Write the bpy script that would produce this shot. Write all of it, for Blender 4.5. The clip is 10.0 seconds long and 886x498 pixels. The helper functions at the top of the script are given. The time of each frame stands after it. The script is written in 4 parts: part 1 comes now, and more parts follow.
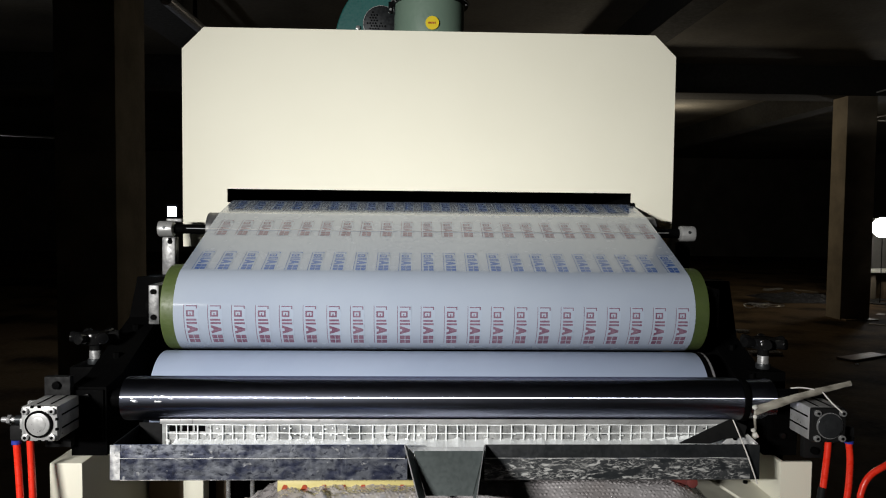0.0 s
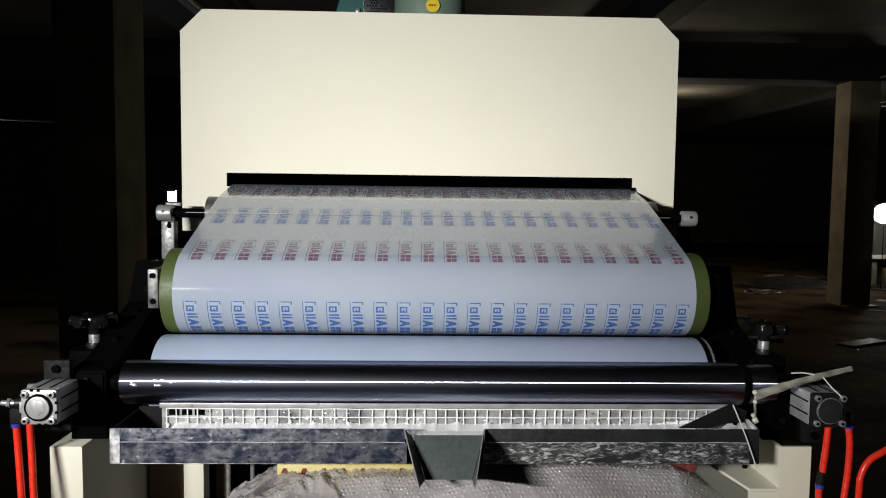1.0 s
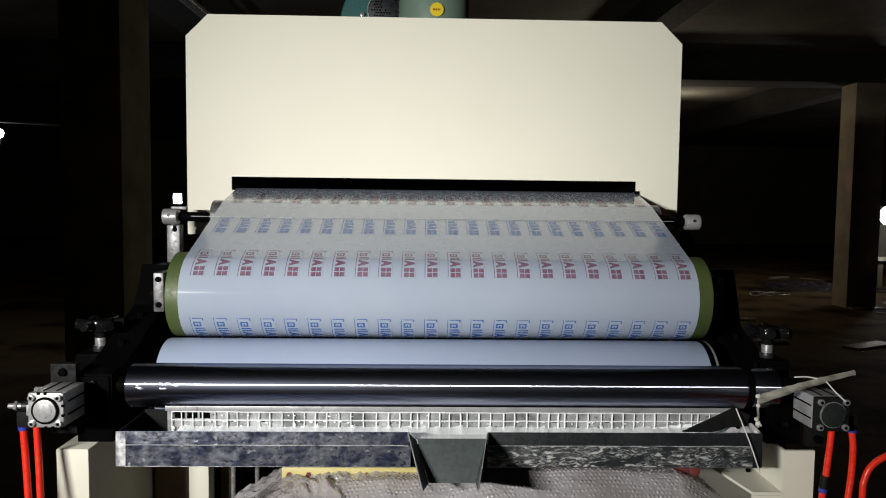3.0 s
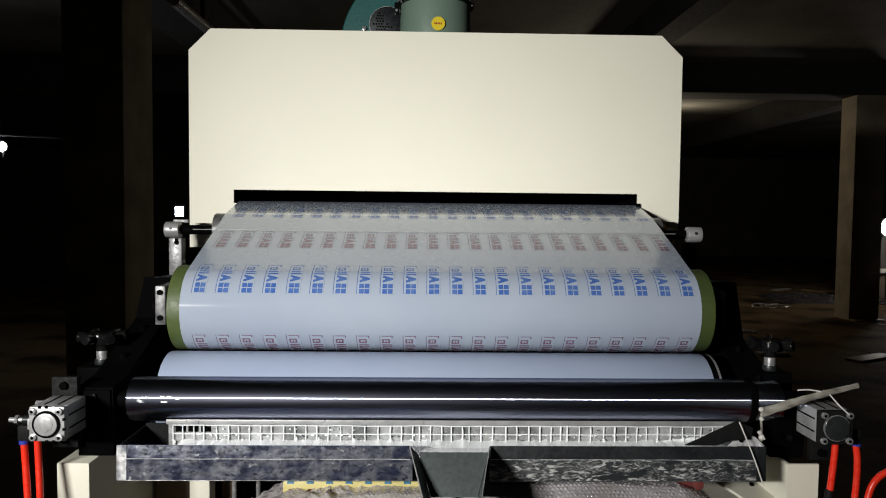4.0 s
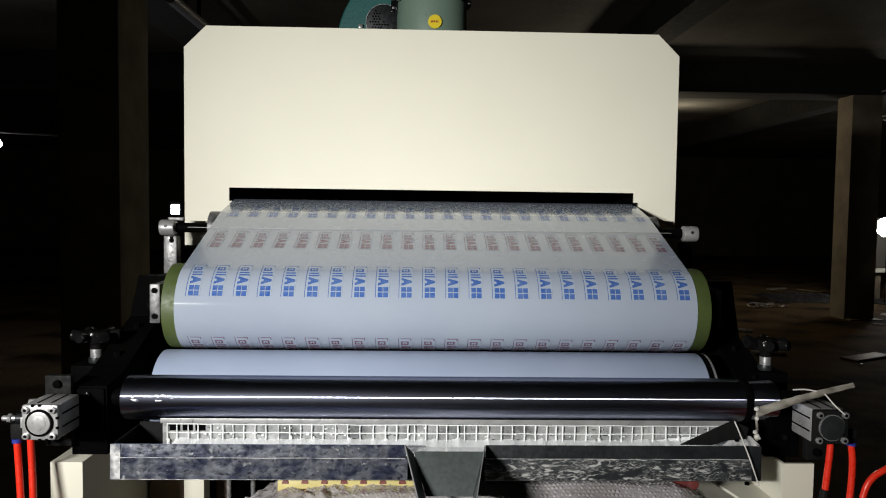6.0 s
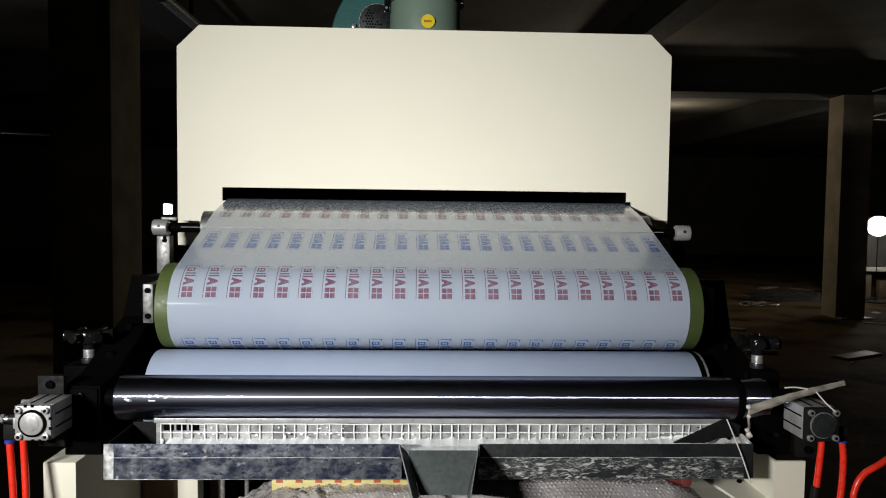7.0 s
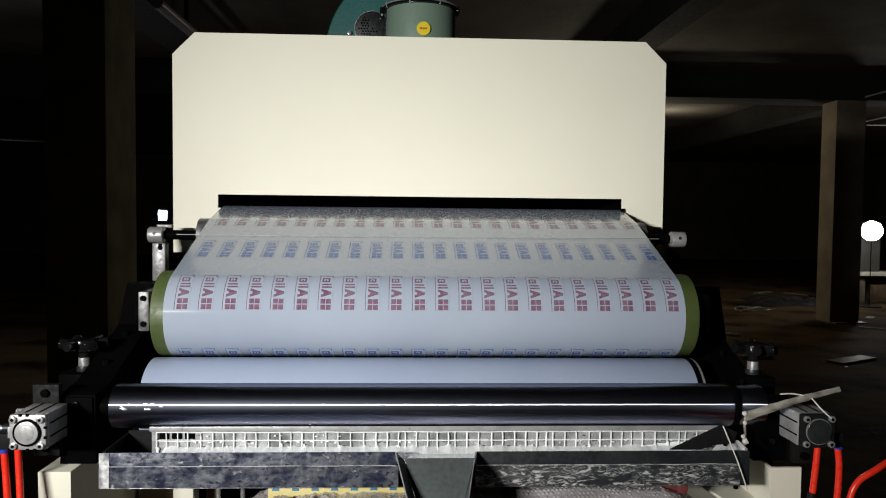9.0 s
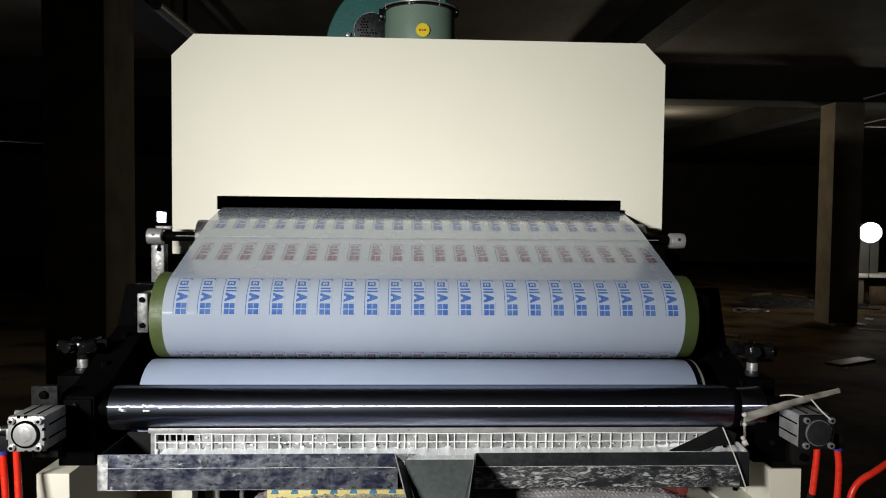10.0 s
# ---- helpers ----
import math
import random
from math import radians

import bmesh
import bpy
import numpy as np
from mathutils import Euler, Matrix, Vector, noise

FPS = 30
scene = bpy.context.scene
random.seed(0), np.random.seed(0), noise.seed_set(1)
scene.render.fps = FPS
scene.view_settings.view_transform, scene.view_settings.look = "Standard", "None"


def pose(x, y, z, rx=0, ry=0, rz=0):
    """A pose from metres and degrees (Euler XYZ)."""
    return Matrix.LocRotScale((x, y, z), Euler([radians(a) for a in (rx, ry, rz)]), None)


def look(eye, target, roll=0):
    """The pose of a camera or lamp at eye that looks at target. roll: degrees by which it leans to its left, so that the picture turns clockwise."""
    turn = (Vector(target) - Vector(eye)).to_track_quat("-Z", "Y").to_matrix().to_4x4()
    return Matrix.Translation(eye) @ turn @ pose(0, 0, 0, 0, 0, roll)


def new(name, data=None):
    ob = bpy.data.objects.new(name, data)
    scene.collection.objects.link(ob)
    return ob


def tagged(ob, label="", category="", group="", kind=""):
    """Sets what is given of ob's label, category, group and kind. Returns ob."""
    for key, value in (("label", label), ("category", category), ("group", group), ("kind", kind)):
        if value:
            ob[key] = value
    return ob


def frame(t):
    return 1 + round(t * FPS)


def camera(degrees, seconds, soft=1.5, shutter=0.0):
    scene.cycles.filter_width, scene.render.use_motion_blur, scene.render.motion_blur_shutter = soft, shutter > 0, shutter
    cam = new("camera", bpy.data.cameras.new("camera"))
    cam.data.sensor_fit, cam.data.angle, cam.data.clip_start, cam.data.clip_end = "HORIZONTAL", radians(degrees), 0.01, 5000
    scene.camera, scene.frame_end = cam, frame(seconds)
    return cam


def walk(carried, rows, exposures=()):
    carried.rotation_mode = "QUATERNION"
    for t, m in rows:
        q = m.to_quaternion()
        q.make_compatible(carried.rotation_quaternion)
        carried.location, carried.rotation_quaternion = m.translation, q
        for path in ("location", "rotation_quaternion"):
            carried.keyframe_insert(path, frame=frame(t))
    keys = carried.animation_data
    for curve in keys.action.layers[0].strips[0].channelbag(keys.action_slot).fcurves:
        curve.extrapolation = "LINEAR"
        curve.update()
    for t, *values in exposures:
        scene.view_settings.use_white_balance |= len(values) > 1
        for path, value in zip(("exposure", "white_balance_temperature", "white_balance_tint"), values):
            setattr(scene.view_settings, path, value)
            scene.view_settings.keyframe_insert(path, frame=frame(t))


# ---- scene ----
cam = camera(63.3, 10.0, soft=1.1)
PATH = [
    (0, (-0.028, -1.316, 1.497), (0.039, 0.68, 1.4), 0.6),
    (0.5, (-0.028, -1.311, 1.495), (0.041, 0.685, 1.376), 0.7),
    (1, (-0.026, -1.309, 1.494), (0.039, 0.685, 1.357), 0.7),
    (1.5, (-0.026, -1.313, 1.493), (0.035, 0.681, 1.343), 0.8),
    (2, (-0.024, -1.312, 1.493), (0.029, 0.682, 1.347), 0.8),
    (2.5, (-0.024, -1.314, 1.496), (0.03, 0.68, 1.352), 0.7),
    (4, (-0.025, -1.316, 1.5), (0.023, 0.681, 1.402), 0.6),
    (4.5, (-0.024, -1.315, 1.5), (0.028, 0.682, 1.408), 0.7),
    (5, (-0.024, -1.314, 1.501), (0.026, 0.683, 1.411), 0.6),
    (5.5, (-0.023, -1.311, 1.5), (0.03, 0.686, 1.4), 0.7),
    (7, (-0.024, -1.315, 1.5), (0.052, 0.681, 1.397), 0.7),
    (7.5, (-0.023, -1.315, 1.5), (0.067, 0.68, 1.396), 0.7),
    (8, (-0.025, -1.316, 1.503), (0.068, 0.68, 1.406), 0.7),
    (8.5, (-0.025, -1.316, 1.504), (0.067, 0.68, 1.413), 0.7),
    (9, (-0.026, -1.316, 1.504), (0.063, 0.68, 1.416), 0.6),
    (9.5, (-0.026, -1.316, 1.503), (0.066, 0.68, 1.418), 0.6),
    (10, (-0.027, -1.315, 1.503), (0.065, 0.681, 1.42), 0.6),
]
walk(cam, [(t, look(eye, target, roll)) for t, eye, target, roll in PATH])

# ---- light ----
world = bpy.data.worlds.new("night")
scene.world = world
world.use_nodes = True
world.node_tree.nodes["Background"].inputs[0].default_value = (0.6, 0.7, 1.0, 1)
world.node_tree.nodes["Background"].inputs[1].default_value = 0.0008


def area_lamp(name, eye, target, sx, sy, watts, color, spread):
    d = bpy.data.lights.new(name, "AREA")
    d.shape, d.size, d.size_y, d.energy, d.color = "RECTANGLE", sx, sy, watts, color
    d.spread = radians(spread)
    ob = new(name, d)
    ob.matrix_world = look(eye, target)
    return ob


def bulb_lamp(name, place, watts, color, radius=0.08):
    d = bpy.data.lights.new(name, "POINT")
    d.energy, d.color, d.shadow_soft_size = watts, color, radius
    ob = new(name, d)
    ob.location = place
    return ob


# the work light beside the camera
area_lamp("work_light", (-1.42, -1.98, 1.76), (0.08, 0.50, 1.40), 0.5, 0.05, 15.4, (1.0, 0.985, 0.945), 66)
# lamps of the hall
bulb_lamp("hall_light", (-2.5, 5.8, 1.75), 7, (0.85, 0.9, 1.0), 0.06)
bulb_lamp("hall_light", (8.08, 10.7, 1.75), 15, (1.0, 0.93, 0.82), 0.1)
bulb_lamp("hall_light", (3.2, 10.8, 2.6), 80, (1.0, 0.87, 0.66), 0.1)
area_lamp("hall_uplight", (4.9, 13.1, 3.0), (5.15, 13.0, 3.7), 0.3, 0.3, 6.5, (1.0, 0.9, 0.72), 120)
bulb_lamp("hall_light", (-4.26, 5.9, 2.0), 5, (0.95, 0.97, 1.0), 0.05)
scene.view_settings.exposure = 0.0


# ---- materials ----
def surface(name, c1, c2, scale=8.0, rough=0.5, metal=0.0, bump=0.1, fine=120.0, spread=0.12, spec=0.5,
            stretch=(1, 1, 1), mask=(0.35, 0.65), aniso=0.0, coat=0.0, warp=0.0):
    """Two colours mixed by coarse noise, roughness varied by fine noise, and a fine relief."""
    m = bpy.data.materials.new(name)
    m.use_nodes = True
    nt = m.node_tree
    b = nt.nodes["Principled BSDF"]
    tc = nt.nodes.new("ShaderNodeTexCoord")
    mp = nt.nodes.new("ShaderNodeMapping")
    mp.inputs["Scale"].default_value = stretch
    nt.links.new(tc.outputs["Object"], mp.inputs["Vector"])
    coarse, small = nt.nodes.new("ShaderNodeTexNoise"), nt.nodes.new("ShaderNodeTexNoise")
    coarse.inputs["Scale"].default_value, coarse.inputs["Detail"].default_value = scale, 8
    coarse.inputs["Distortion"].default_value = warp
    small.inputs["Scale"].default_value, small.inputs["Detail"].default_value = fine, 3
    for n in (coarse, small):
        nt.links.new(mp.outputs["Vector"], n.inputs["Vector"])
    ramp = nt.nodes.new("ShaderNodeMapRange")
    ramp.inputs["From Min"].default_value, ramp.inputs["From Max"].default_value = mask
    nt.links.new(coarse.outputs["Fac"], ramp.inputs["Value"])
    mix = nt.nodes.new("ShaderNodeMix")
    mix.data_type = "RGBA"
    mix.inputs["A"].default_value, mix.inputs["B"].default_value = (*c1, 1), (*c2, 1)
    nt.links.new(ramp.outputs["Result"], mix.inputs["Factor"])
    nt.links.new(mix.outputs["Result"], b.inputs["Base Color"])
    rr = nt.nodes.new("ShaderNodeMapRange")
    rr.inputs["From Min"].default_value, rr.inputs["From Max"].default_value = 0.3, 0.7
    rr.inputs["To Min"].default_value = max(0.02, rough - spread)
    rr.inputs["To Max"].default_value = min(1.0, rough + spread)
    nt.links.new(small.outputs["Fac"], rr.inputs["Value"])
    nt.links.new(rr.outputs["Result"], b.inputs["Roughness"])
    b.inputs["Metallic"].default_value = metal
    b.inputs["Specular IOR Level"].default_value = spec
    b.inputs["Coat Weight"].default_value = coat
    if aniso:
        b.inputs["Anisotropic"].default_value = aniso
        b.inputs["Anisotropic Rotation"].default_value = 0.25
        tan = nt.nodes.new("ShaderNodeTangent")
        tan.direction_type, tan.axis = "RADIAL", "X"
        nt.links.new(tan.outputs["Tangent"], b.inputs["Tangent"])
    if bump:
        bp = nt.nodes.new("ShaderNodeBump")
        bp.inputs["Strength"].default_value, bp.inputs["Distance"].default_value = bump, 0.002
        nt.links.new(small.outputs["Fac"], bp.inputs["Height"])
        nt.links.new(bp.outputs["Normal"], b.inputs["Normal"])
    return m


def glow(name, color, strength):
    m = bpy.data.materials.new(name)
    m.use_nodes = True
    b = m.node_tree.nodes["Principled BSDF"]
    b.inputs["Base Color"].default_value = (*color, 1)
    b.inputs["Emission Color"].default_value = (*color, 1)
    b.inputs["Emission Strength"].default_value = strength
    return m


CREAM = surface("cream_paint", (0.80, 0.78, 0.66), (0.77, 0.75, 0.63), 2.5, 0.55, bump=0.0, fine=60, spread=0.04, spec=0.3)
FILM = surface("printed_film", (0.303, 0.343, 0.412), (0.276, 0.316, 0.390), 5, 0.25, bump=0.02, fine=25, spread=0.05)
UNDERPRINT = surface("white_underprint", (0.308, 0.356, 0.436), (0.285, 0.333, 0.415), 30, 0.35, bump=0, spread=0.05)
COATED = surface("coated_roll", (0.315, 0.37, 0.49), (0.29, 0.345, 0.465), 6, 0.4, bump=0.02, fine=40)
RED_INK = surface("red_ink", (0.135, 0.066, 0.105), (0.20, 0.13, 0.175), 60, 0.25, bump=0, spread=0.05)
BLUE_INK = surface("blue_ink", (0.035, 0.09, 0.30), (0.08, 0.14, 0.33), 45, 0.25, bump=0, spread=0.05)
CHROME = surface("ground_chrome", (0.28, 0.30, 0.39), (0.34, 0.36, 0.46), 4, 0.46, 1.0, bump=0.0, spread=0.03,
                 stretch=(0.3, 1, 1), aniso=0.4)


def turned_gloss(m, rough, along):
    """Gloss drawn out along the roll by the fine turning marks round it."""
    nt = m.node_tree
    g, tan = nt.nodes.new("ShaderNodeBsdfAnisotropic"), nt.nodes.new("ShaderNodeTangent")
    g.distribution = "BECKMANN"
    tan.direction_type, tan.axis = "RADIAL", "X"
    nt.links.new(nt.nodes["Principled BSDF"].inputs["Base Color"].links[0].from_socket, g.inputs["Color"])
    g.inputs["Roughness"].default_value, g.inputs["Anisotropy"].default_value, g.inputs["Rotation"].default_value = rough, -along, 0.25
    nt.links.new(tan.outputs["Tangent"], g.inputs["Tangent"])
    mix = nt.nodes.new("ShaderNodeMixShader")
    mix.inputs[0].default_value = 0.90
    nt.links.new(nt.nodes["Principled BSDF"].outputs[0], mix.inputs[1])
    nt.links.new(g.outputs[0], mix.inputs[2])
    nt.links.new(mix.outputs[0], nt.nodes["Material Output"].inputs[0])


turned_gloss(CHROME, 0.27, 0.86)
STEEL = surface("stained_steel", (0.118, 0.126, 0.150), (0.026, 0.031, 0.058), 52, 0.34, 0.45, bump=0.3, fine=130, spread=0.2, stretch=(0.55, 1, 0.8), mask=(0.42, 0.58), warp=0.5)


def flecks_and_streaks(m, colour, scale, low, high, stretch=(1, 1, 1), lines=False, warp=0.3):
    """Small dried flecks over a finished surface, and painted reflection streaks."""
    nt = m.node_tree
    b = nt.nodes["Principled BSDF"]
    below = b.inputs["Base Color"].links[0].from_socket
    tc, n = nt.nodes.new("ShaderNodeTexCoord"), nt.nodes.new("ShaderNodeTexNoise")
    n.inputs["Scale"].default_value, n.inputs["Detail"].default_value, n.inputs["Distortion"].default_value = scale, 6, warp
    mp = nt.nodes.new("ShaderNodeMapping")
    mp.inputs["Scale"].default_value = stretch
    nt.links.new(tc.outputs["Object"], mp.inputs["Vector"])
    nt.links.new(mp.outputs["Vector"], n.inputs["Vector"])
    r, mix = nt.nodes.new("ShaderNodeMapRange"), nt.nodes.new("ShaderNodeMix")
    r.inputs["From Min"].default_value, r.inputs["From Max"].default_value = low, high
    source = n.outputs["Fac"]
    if lines:
        off, size = nt.nodes.new("ShaderNodeMath"), nt.nodes.new("ShaderNodeMath")
        off.operation, size.operation = "SUBTRACT", "ABSOLUTE"
        off.inputs[1].default_value = 0.5
        nt.links.new(source, off.inputs[0])
        nt.links.new(off.outputs[0], size.inputs[0])
        source = size.outputs[0]
        n.inputs["Detail"].default_value = 2
    nt.links.new(source, r.inputs["Value"])
    mix.data_type = "RGBA"
    mix.inputs["B"].default_value = (*colour, 1)
    nt.links.new(r.outputs["Result"], mix.inputs["Factor"])
    nt.links.new(below, mix.inputs["A"])
    nt.links.new(mix.outputs["Result"], b.inputs["Base Color"])


# pale upright streaks painted as reflections; the next two are flecks
flecks_and_streaks(STEEL, (0.16, 0.17, 0.195), 26, 0.56, 0.72, (1.4, 1, 0.2))
flecks_and_streaks(STEEL, (0.03, 0.033, 0.05), 120, 0.58, 0.63, (0.8, 1, 1))
flecks_and_streaks(STEEL, (0.34, 0.345, 0.36), 75, 0.63, 0.69, (0.8, 1, 1))
FLECKED = surface("smeared_steel", (0.03, 0.033, 0.037), (0.085, 0.088, 0.09), 26, 0.45, 0.2, bump=0.2, fine=150, stretch=(0.5, 1, 1.0), mask=(0.45, 0.7))
flecks_and_streaks(FLECKED, (0.27, 0.27, 0.265), 130, 0.035, 0.012, (0.34, 1, 1), True, 1.2)
flecks_and_streaks(FLECKED, (0.50, 0.50, 0.49), 210, 0.56, 0.62, (0.30, 1, 1))
flecks_and_streaks(FLECKED, (0.022, 0.025, 0.028), 32, 0.52, 0.60, (0.6, 1, 1))
SMEAR = surface("worn_zinc", (0.78, 0.78, 0.78), (0.20, 0.21, 0.24), 38, 0.35, 0.4, bump=0.2, mask=(0.45, 0.62))
# blue of an unseen sheet, there to tint the chrome roll's reflection
LINING = surface("bluish_reflected_sheet", (0.26, 0.32, 0.50), (0.20, 0.25, 0.42), 18, 0.4, 0.0, bump=0.1)
DARK_STEEL = surface("dark_steel", (0.026, 0.029, 0.032), (0.055, 0.058, 0.062), 12, 0.4, 0.6, bump=0.1)
SPOUT = surface("grey_zinc_sheet", (0.075, 0.09, 0.09), (0.06, 0.072, 0.072), 9, 0.5, 0.3, bump=0.08)
ALU = surface("cast_aluminium", (0.46, 0.46, 0.46), (0.34, 0.34, 0.34), 30, 0.38, 0.45, bump=0.15)
BRIGHT = surface("bright_metal", (0.7, 0.7, 0.7), (0.6, 0.6, 0.61), 20, 0.28, 0.75, bump=0.03)
# also on the sheets that stand in for shade in the hood slot
BLACK = surface("black_paint_and_shade", (0.0016, 0.0016, 0.0018), (0.0026, 0.0026, 0.0026), 10, 0.55, bump=0.05, spec=0.008)
RUBBER = surface("black_rubber", (0.006, 0.006, 0.0065), (0.010, 0.010, 0.010), 12, 0.65, bump=0.2, spec=0.15)
KNOB = surface("black_bakelite", (0.005, 0.005, 0.0055), (0.008, 0.008, 0.008), 20, 0.14, bump=0.03, spec=0.2)
GREEN = surface("olive_rubber", (0.066, 0.092, 0.025), (0.050, 0.072, 0.021), 10, 0.5, bump=0.08)
DRUM = surface("sage_paint", (0.19, 0.27, 0.215), (0.16, 0.235, 0.185), 6, 0.42, bump=0.04)
TEAL = surface("teal_paint", (0.025, 0.15, 0.14), (0.02, 0.12, 0.115), 6, 0.4, bump=0.05)
YELLOW = surface("yellow_badge", (0.85, 0.66, 0.02), (0.80, 0.60, 0.02), 30, 0.4, bump=0)
HOSE = surface("red_hose", (0.85, 0.035, 0.014), (0.78, 0.03, 0.012), 20, 0.32, bump=0.02)
BLUE_RING = surface("blue_ring", (0.03, 0.05, 0.35), (0.03, 0.04, 0.3), 20, 0.4, bump=0)
GLUE = surface("milky_glue", (0.86, 0.88, 0.88), (0.76, 0.78, 0.78), 30, 0.22, bump=0.2, fine=60)
BACKING = surface("wet_steel_sheet", (0.19, 0.195, 0.195), (0.52, 0.525, 0.52), 22, 0.28, 0.35, bump=0.15, fine=60)
BRASS = surface("aged_brass", (0.50, 0.31, 0.08), (0.36, 0.22, 0.06), 30, 0.5, 0.0, bump=0.1)
WORN = surface("worn_aluminium", (0.17, 0.17, 0.17), (0.06, 0.06, 0.064), 45, 0.42, 0.5, bump=0.3)
WOOD = surface("smeared_wood", (0.36, 0.34, 0.29), (0.09, 0.08, 0.065), 70, 0.6, bump=0.4, fine=90, stretch=(0.4, 1, 1))
STRING = surface("white_string", (0.7, 0.68, 0.64), (0.55, 0.53, 0.5), 60, 0.7, bump=0.2)
PAPER = surface("cream_packaging", (0.60, 0.52, 0.22), (0.52, 0.44, 0.17), 12, 0.4, bump=0.03)
ORANGE = surface("orange_print", (0.42, 0.07, 0.02), (0.34, 0.05, 0.02), 30, 0.4, bump=0)
TEAL_PRINT = surface("blue_print", (0.02, 0.12, 0.24), (0.03, 0.16, 0.25), 30, 0.4, bump=0)
MAROON_PRINT = surface("maroon_print", (0.18, 0.04, 0.03), (0.14, 0.04, 0.04), 30, 0.4, bump=0)
CONCRETE = surface("old_concrete", (0.26, 0.215, 0.15), (0.17, 0.138, 0.095), 3, 0.85, bump=0.5, fine=35)
# concrete coloured near black, standing in for the beams' shade
BEAM = surface("shaded_concrete", (0.022, 0.020, 0.016), (0.013, 0.012, 0.010), 2.0, 0.9, bump=0.3, fine=25)
SOFFIT = surface("plastered_slab", (0.13, 0.115, 0.088), (0.075, 0.067, 0.052), 1.2, 0.85, bump=0.3, fine=20)
FLOOR = surface("dirty_concrete_floor", (0.10, 0.068, 0.037), (0.014, 0.0105, 0.007), 1.1, 0.75, bump=0.25, fine=25, spread=0.15, spec=0.03, mask=(0.45, 0.65))
WALL = surface("dark_plaster", (0.10, 0.095, 0.085), (0.07, 0.066, 0.06), 1.5, 0.9, bump=0.3, fine=20)
CARDBOARD = surface("brown_sheeting", (0.20, 0.14, 0.085), (0.13, 0.09, 0.055), 7, 0.5, bump=0.3, fine=40)
SHEETING = surface("dark_plastic_sheeting", (0.06, 0.06, 0.063), (0.03, 0.03, 0.031), 9, 0.2, bump=0.1, spec=0.9, coat=0.6)
LAMP = glow("lamp_glass", (1.0, 0.98, 0.95), 18)
LAMP_COOL = glow("cool_lamp_glass", (0.78, 0.84, 1.0), 14)


def wrap_material():
    m = surface("bubble_wrap", (0.68, 0.65, 0.665), (0.43, 0.395, 0.395), 7, 0.05, bump=0.5, fine=150, spec=1.0, spread=0.08, coat=1.0)
    nt = m.node_tree
    clear, mix = nt.nodes.new("ShaderNodeBsdfTransparent"), nt.nodes.new("ShaderNodeMixShader")
    mix.inputs[0].default_value = 0.36
    nt.nodes["Principled BSDF"].inputs["Coat IOR"].default_value = 1.8
    nt.links.new(nt.nodes["Principled BSDF"].outputs[0], mix.inputs[1])
    nt.links.new(clear.outputs[0], mix.inputs[2])
    nt.links.new(mix.outputs[0], nt.nodes["Material Output"].inputs[0])
    return m


WRAP = wrap_material()


def grazing_gloss(m, ior):
    """Film and ink: hardly any gloss when faced, a clear sheen along the sheet."""
    nt = m.node_tree
    lw, mr = nt.nodes.new("ShaderNodeLayerWeight"), nt.nodes.new("ShaderNodeMapRange")
    lw.inputs["Blend"].default_value = 0.5
    mr.inputs["From Min"].default_value, mr.inputs["From Max"].default_value = 0.45, 0.74
    mr.inputs["To Min"].default_value, mr.inputs["To Max"].default_value = 0.006, 1.0
    nt.links.new(lw.outputs["Facing"], mr.inputs["Value"])
    b = nt.nodes["Principled BSDF"]
    nt.links.new(mr.outputs["Result"], b.inputs["Specular IOR Level"])
    nt.links.new(mr.outputs["Result"], b.inputs["Coat Weight"])
    b.inputs["Coat Roughness"].default_value, b.inputs["Coat IOR"].default_value = 0.13, ior


for coated, ior in ((FILM, 2.45), (UNDERPRINT, 2.25), (RED_INK, 1.5), (BLUE_INK, 1.5)):
    grazing_gloss(coated, ior)


# ---- mesh helpers ----
def link(name, bm, material, parent=None, label="", smooth=True):
    me = bpy.data.meshes.new(name)
    bm.normal_update()
    bm.to_mesh(me)
    bm.free()
    me.materials.append(material)
    if smooth:
        me.shade_smooth()
        me.set_sharp_from_angle(angle=radians(35))
    ob = new(name, me)
    if parent is not None:
        ob.parent = parent
    if label:
        ob["label"] = label
    return ob


def part(name, bm, material, parent, label=""):
    return link(name, bm, material, parent, label)


def thing(name, label, category, group="", kind="", place=(0, 0, 0)):
    ob = new(name)
    ob.location = place
    return tagged(ob, label, category, group, kind)


def box(x0, x1, y0, y1, z0, z1, bevel=0.0, bm=None):
    b = bmesh.new()
    bmesh.ops.create_cube(b, size=1)
    for v in b.verts:
        v.co = Vector(((x0 + x1) / 2 + v.co.x * (x1 - x0), (y0 + y1) / 2 + v.co.y * (y1 - y0), (z0 + z1) / 2 + v.co.z * (z1 - z0)))
    if bevel:
        bmesh.ops.bevel(b, geom=b.edges[:], offset=bevel, segments=2, affect="EDGES", profile=0.6)
    return join(bm, b)


def join(bm, b):
    if bm is None:
        return b
    me = bpy.data.meshes.new("tmp")
    b.to_mesh(me)
    b.free()
    bm.from_mesh(me)
    bpy.data.meshes.remove(me)
    return bm


